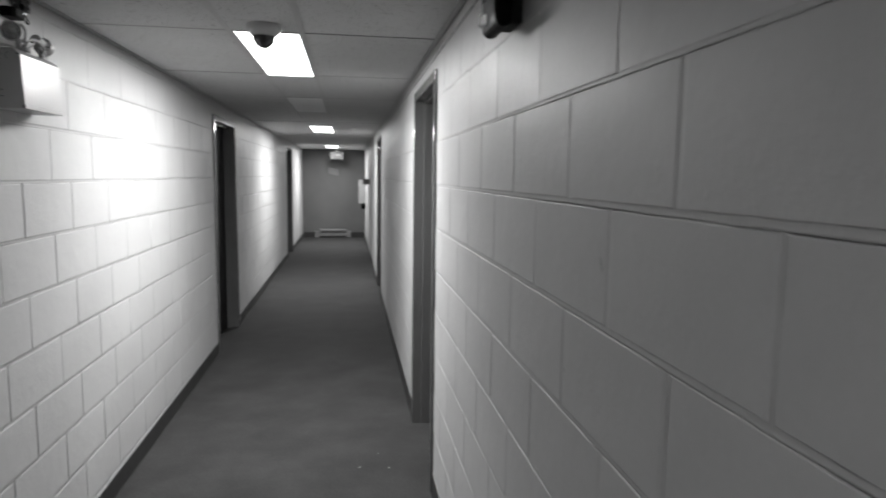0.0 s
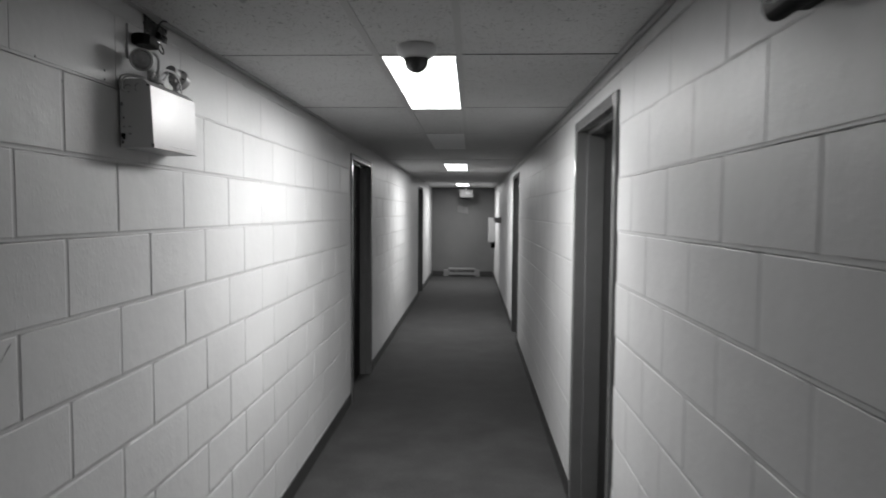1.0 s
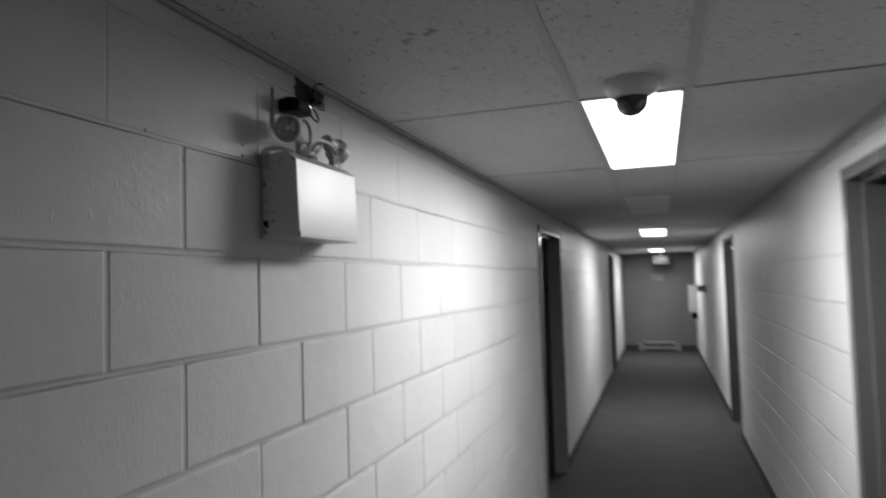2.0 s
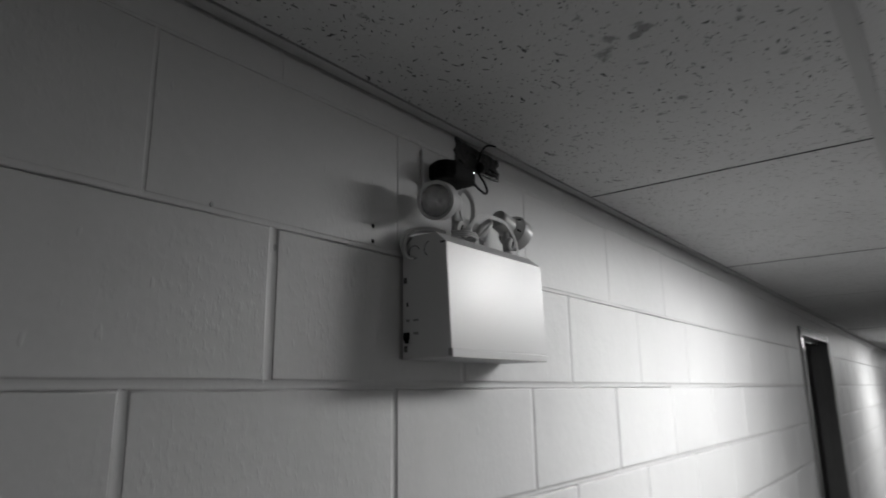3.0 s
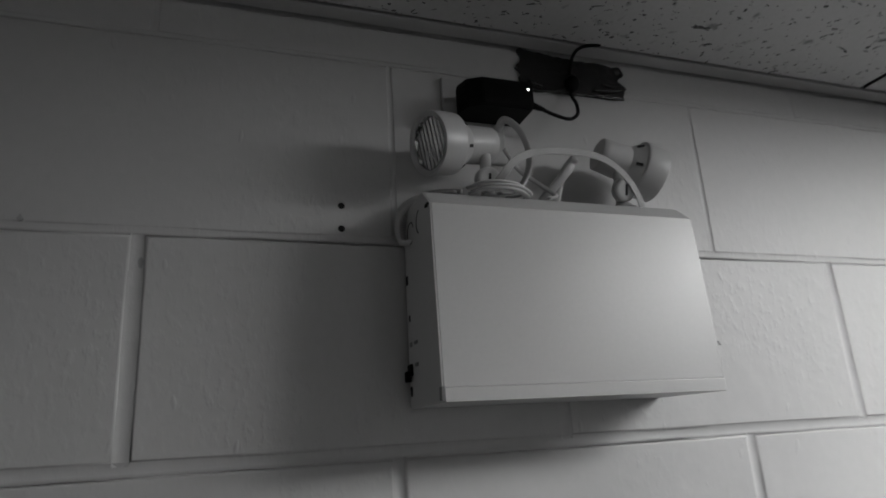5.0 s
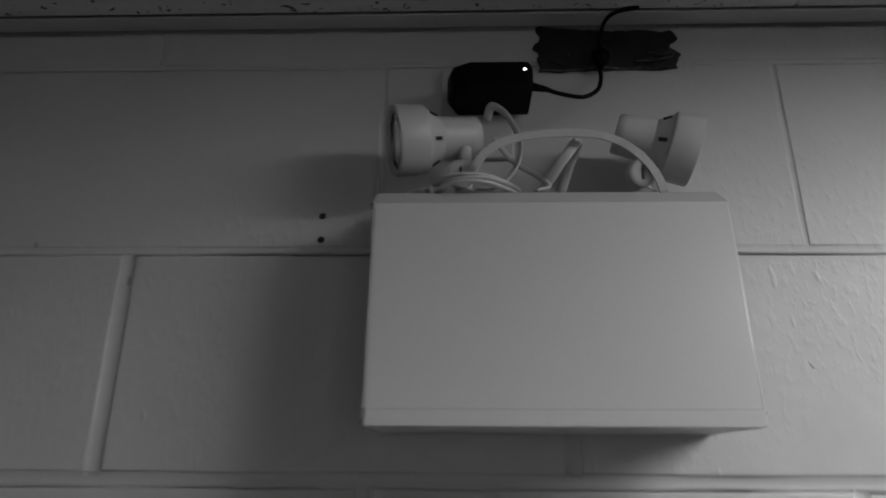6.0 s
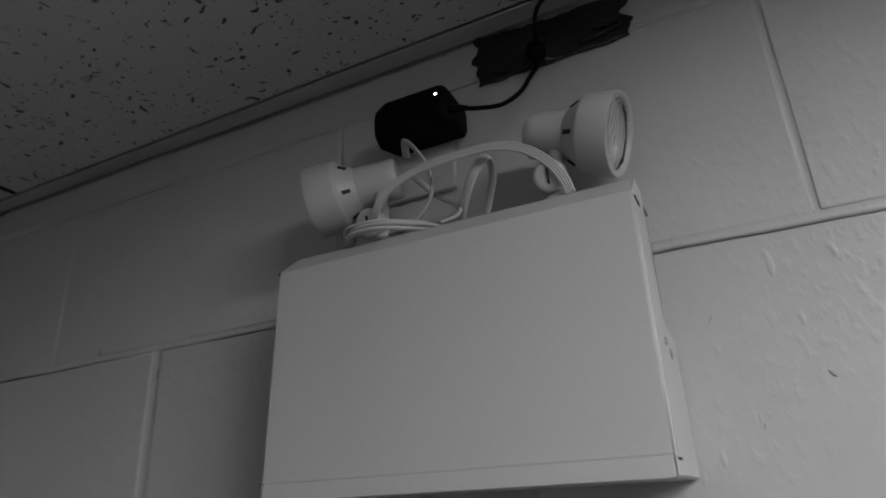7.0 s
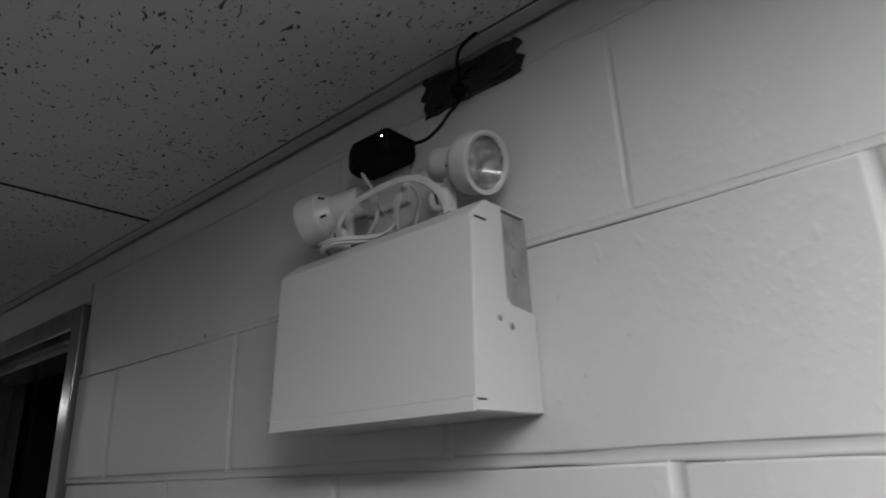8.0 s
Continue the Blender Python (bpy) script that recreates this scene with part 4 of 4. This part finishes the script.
def lay_blocks(wall, side, doors, row, phases, near):
    """Running bond in courses of 203 mm; near: the stretch along y whose blocks are objects of their own."""
    rng = random.Random(7 if side > 0 else 8)
    far_v, far_f = [], []
    count = 0
    c0 = -int(row / CRS) - 1
    for c in range(c0, 4):
        za, zb = row + c * CRS + bed_width(c) / 2, row + (c + 1) * CRS - bed_width(c + 1) / 2
        za, zb = max(za, 0.001), min(zb, H - 0.0085)
        if zb - za < 0.012:
            continue
        ph, gap = phases[c % 2], upright(c)
        k0, k1 = math.floor((Y0 - ph) / MOD) - 1, math.ceil((Y1 - ph) / MOD) + 1
        for k in range(k0, k1):
            ya = ph + k * MOD + gap / 2 + rng.uniform(-0.0006, 0.0006) + NUDGE.get((side, c, k), 0)
            yb = ph + (k + 1) * MOD - gap / 2 + rng.uniform(-0.0006, 0.0006) + NUDGE.get((side, c, k + 1), 0)
            pieces = [(max(ya, Y0), min(yb, Y1), za, zb)]
            for a, b in doors:
                done, top = [], TALL.get(a, HEAD)
                for p, q, z0, z1 in pieces:
                    if q <= a or p >= b or z0 >= top + 0.004:
                        done.append((p, q, z0, z1))
                        continue
                    if p < a:
                        done.append((p, a - 0.002, z0, z1))
                    if q > b:
                        done.append((b + 0.002, q, z0, z1))
                    if z1 > top + 0.012:
                        done.append((max(p, a - 0.002), min(q, b + 0.002), top + 0.004, z1))
                pieces = done
            for p, q, z0, z1 in pieces:
                if q - p < 0.012:
                    continue
                out = rng.uniform(-0.0003, 0.0003)
                whole = abs((q - p) - (MOD - gap)) < 0.003
                w = MOD - gap if whole else q - p
                h = z1 - z0
                seed = rng.randrange(5) + (0 if side > 0 else 5)  # the joints of one wall are tooled deeper
                if near[0] < p and q < near[1] and count < 300:
                    ob = bpy.data.objects.new("block", block_mesh(w, h, seed, gap))
                    scene.collection.objects.link(ob)
                    ob.parent = wall
                    if side > 0:
                        ob.matrix_basis = Matrix.Translation((out, p, z0)) @ Matrix.Rotation(rng.uniform(-0.0006, 0.0006), 4, "Z")
                    else:
                        ob.matrix_basis = Matrix.Translation((W - out, p + w, z0)) @ Matrix.Rotation(math.pi + rng.uniform(-0.0006, 0.0006), 4, "Z")
                    count += 1
                else:
                    vs, fs = block_verts(w, h, seed, gap)
                    o = len(far_v)
                    for x, y, z in vs:
                        far_v.append((x + out, p + y, z0 + z) if side > 0 else (W - x - out, p + w - y, z0 + z))
                    far_f += [tuple(o + i for i in f) for f in fs]
    me = bpy.data.meshes.new("far_blocks")
    me.from_pydata(far_v, [], far_f)
    me.materials.append(M_BLOCK)
    ob = new("far_blocks", me)
    ob.parent = wall
    tagged(ob, "painted concrete blocks further along the wall", kind="stuff")


def lay_beds(wall, side, doors, row, near):
    """The level joints: hollow mortar with a shrinkage crack that opens and closes along its lower edge."""
    for c in range(-int(row / CRS), 2):
        z, bw = row + c * CRS, bed_width(c)
        if z < 0.03 or z > H - 0.02:
            continue
        deep = 0.0005 if bw < 0.006 else 0.0008 if c == 0 else 0.0019 if side > 0 else 0.0010
        runs = gaps([d for d in doors if TALL.get(d[0], HEAD) > z], Y0, Y1)
        vs, fs = [], []
        for a, b in runs:
            y, ys = a, []
            while y < b:
                ys.append(y)
                y += 0.018 if near[0] < y < near[1] else 0.12
            ys.append(b)
            for i, y in enumerate(ys):
                open_up = noise.noise(Vector((y * 2.3, z * 9, side * 5.0))) + 0.5 * noise.noise(Vector((y * 14, z * 7, 3.0)))
                crack = max(-0.0010, min(0.0019, 0.0007 + 0.0030 * open_up))
                wave = 0.0007 * noise.noise(Vector((y * 11, z * 5, 8.0)))
                hi, lo = z + bw / 2 + 0.0014, z - bw / 2 + crack
                for t in (0.0, 0.12, 0.35, 0.6, 0.85, 1.0):
                    x = -0.0006 - (deep + wave * 0.5) * math.sin(math.pi * min(t, 0.9)) ** 0.8
                    x = x - 0.0050 if t == 1.0 else x
                    vs.append((x if side > 0 else W - x, y, hi + (lo - hi) * min(t / 0.85, 1.0) + wave * math.sin(math.pi * min(t, 0.9))))
                if i:
                    o = len(vs) - 12
                    fs += [(o + j, o + j + 1, o + j + 7, o + j + 6) for j in range(5)]
        me = bpy.data.meshes.new("bed_joint")
        me.from_pydata(vs, [], fs)
        me.materials.append(M_BLOCK)
        for p in me.polygons:
            p.use_smooth = True
        ob = new("bed_joint", me)
        ob.parent = wall


wall_left = wall_core("wall_left", 1, DOORS_L, "white-painted concrete block wall with dark doors")
wall_right = wall_core("wall_right", -1, DOORS_R, "white-painted concrete block wall with a recessed dark door")
lay_beds(wall_left, 1, DOORS_L, ROW_L, (-0.4, 6.0))
lay_beds(wall_right, -1, DOORS_R, ROW_R, (-0.4, 4.0))
lay_blocks(wall_left, 1, DOORS_L, ROW_L, (2.232, 2.0), (-0.4, 9.0))
lay_blocks(wall_right, -1, DOORS_R, ROW_R, (1.741, 1.944), (-0.4, 8.0))
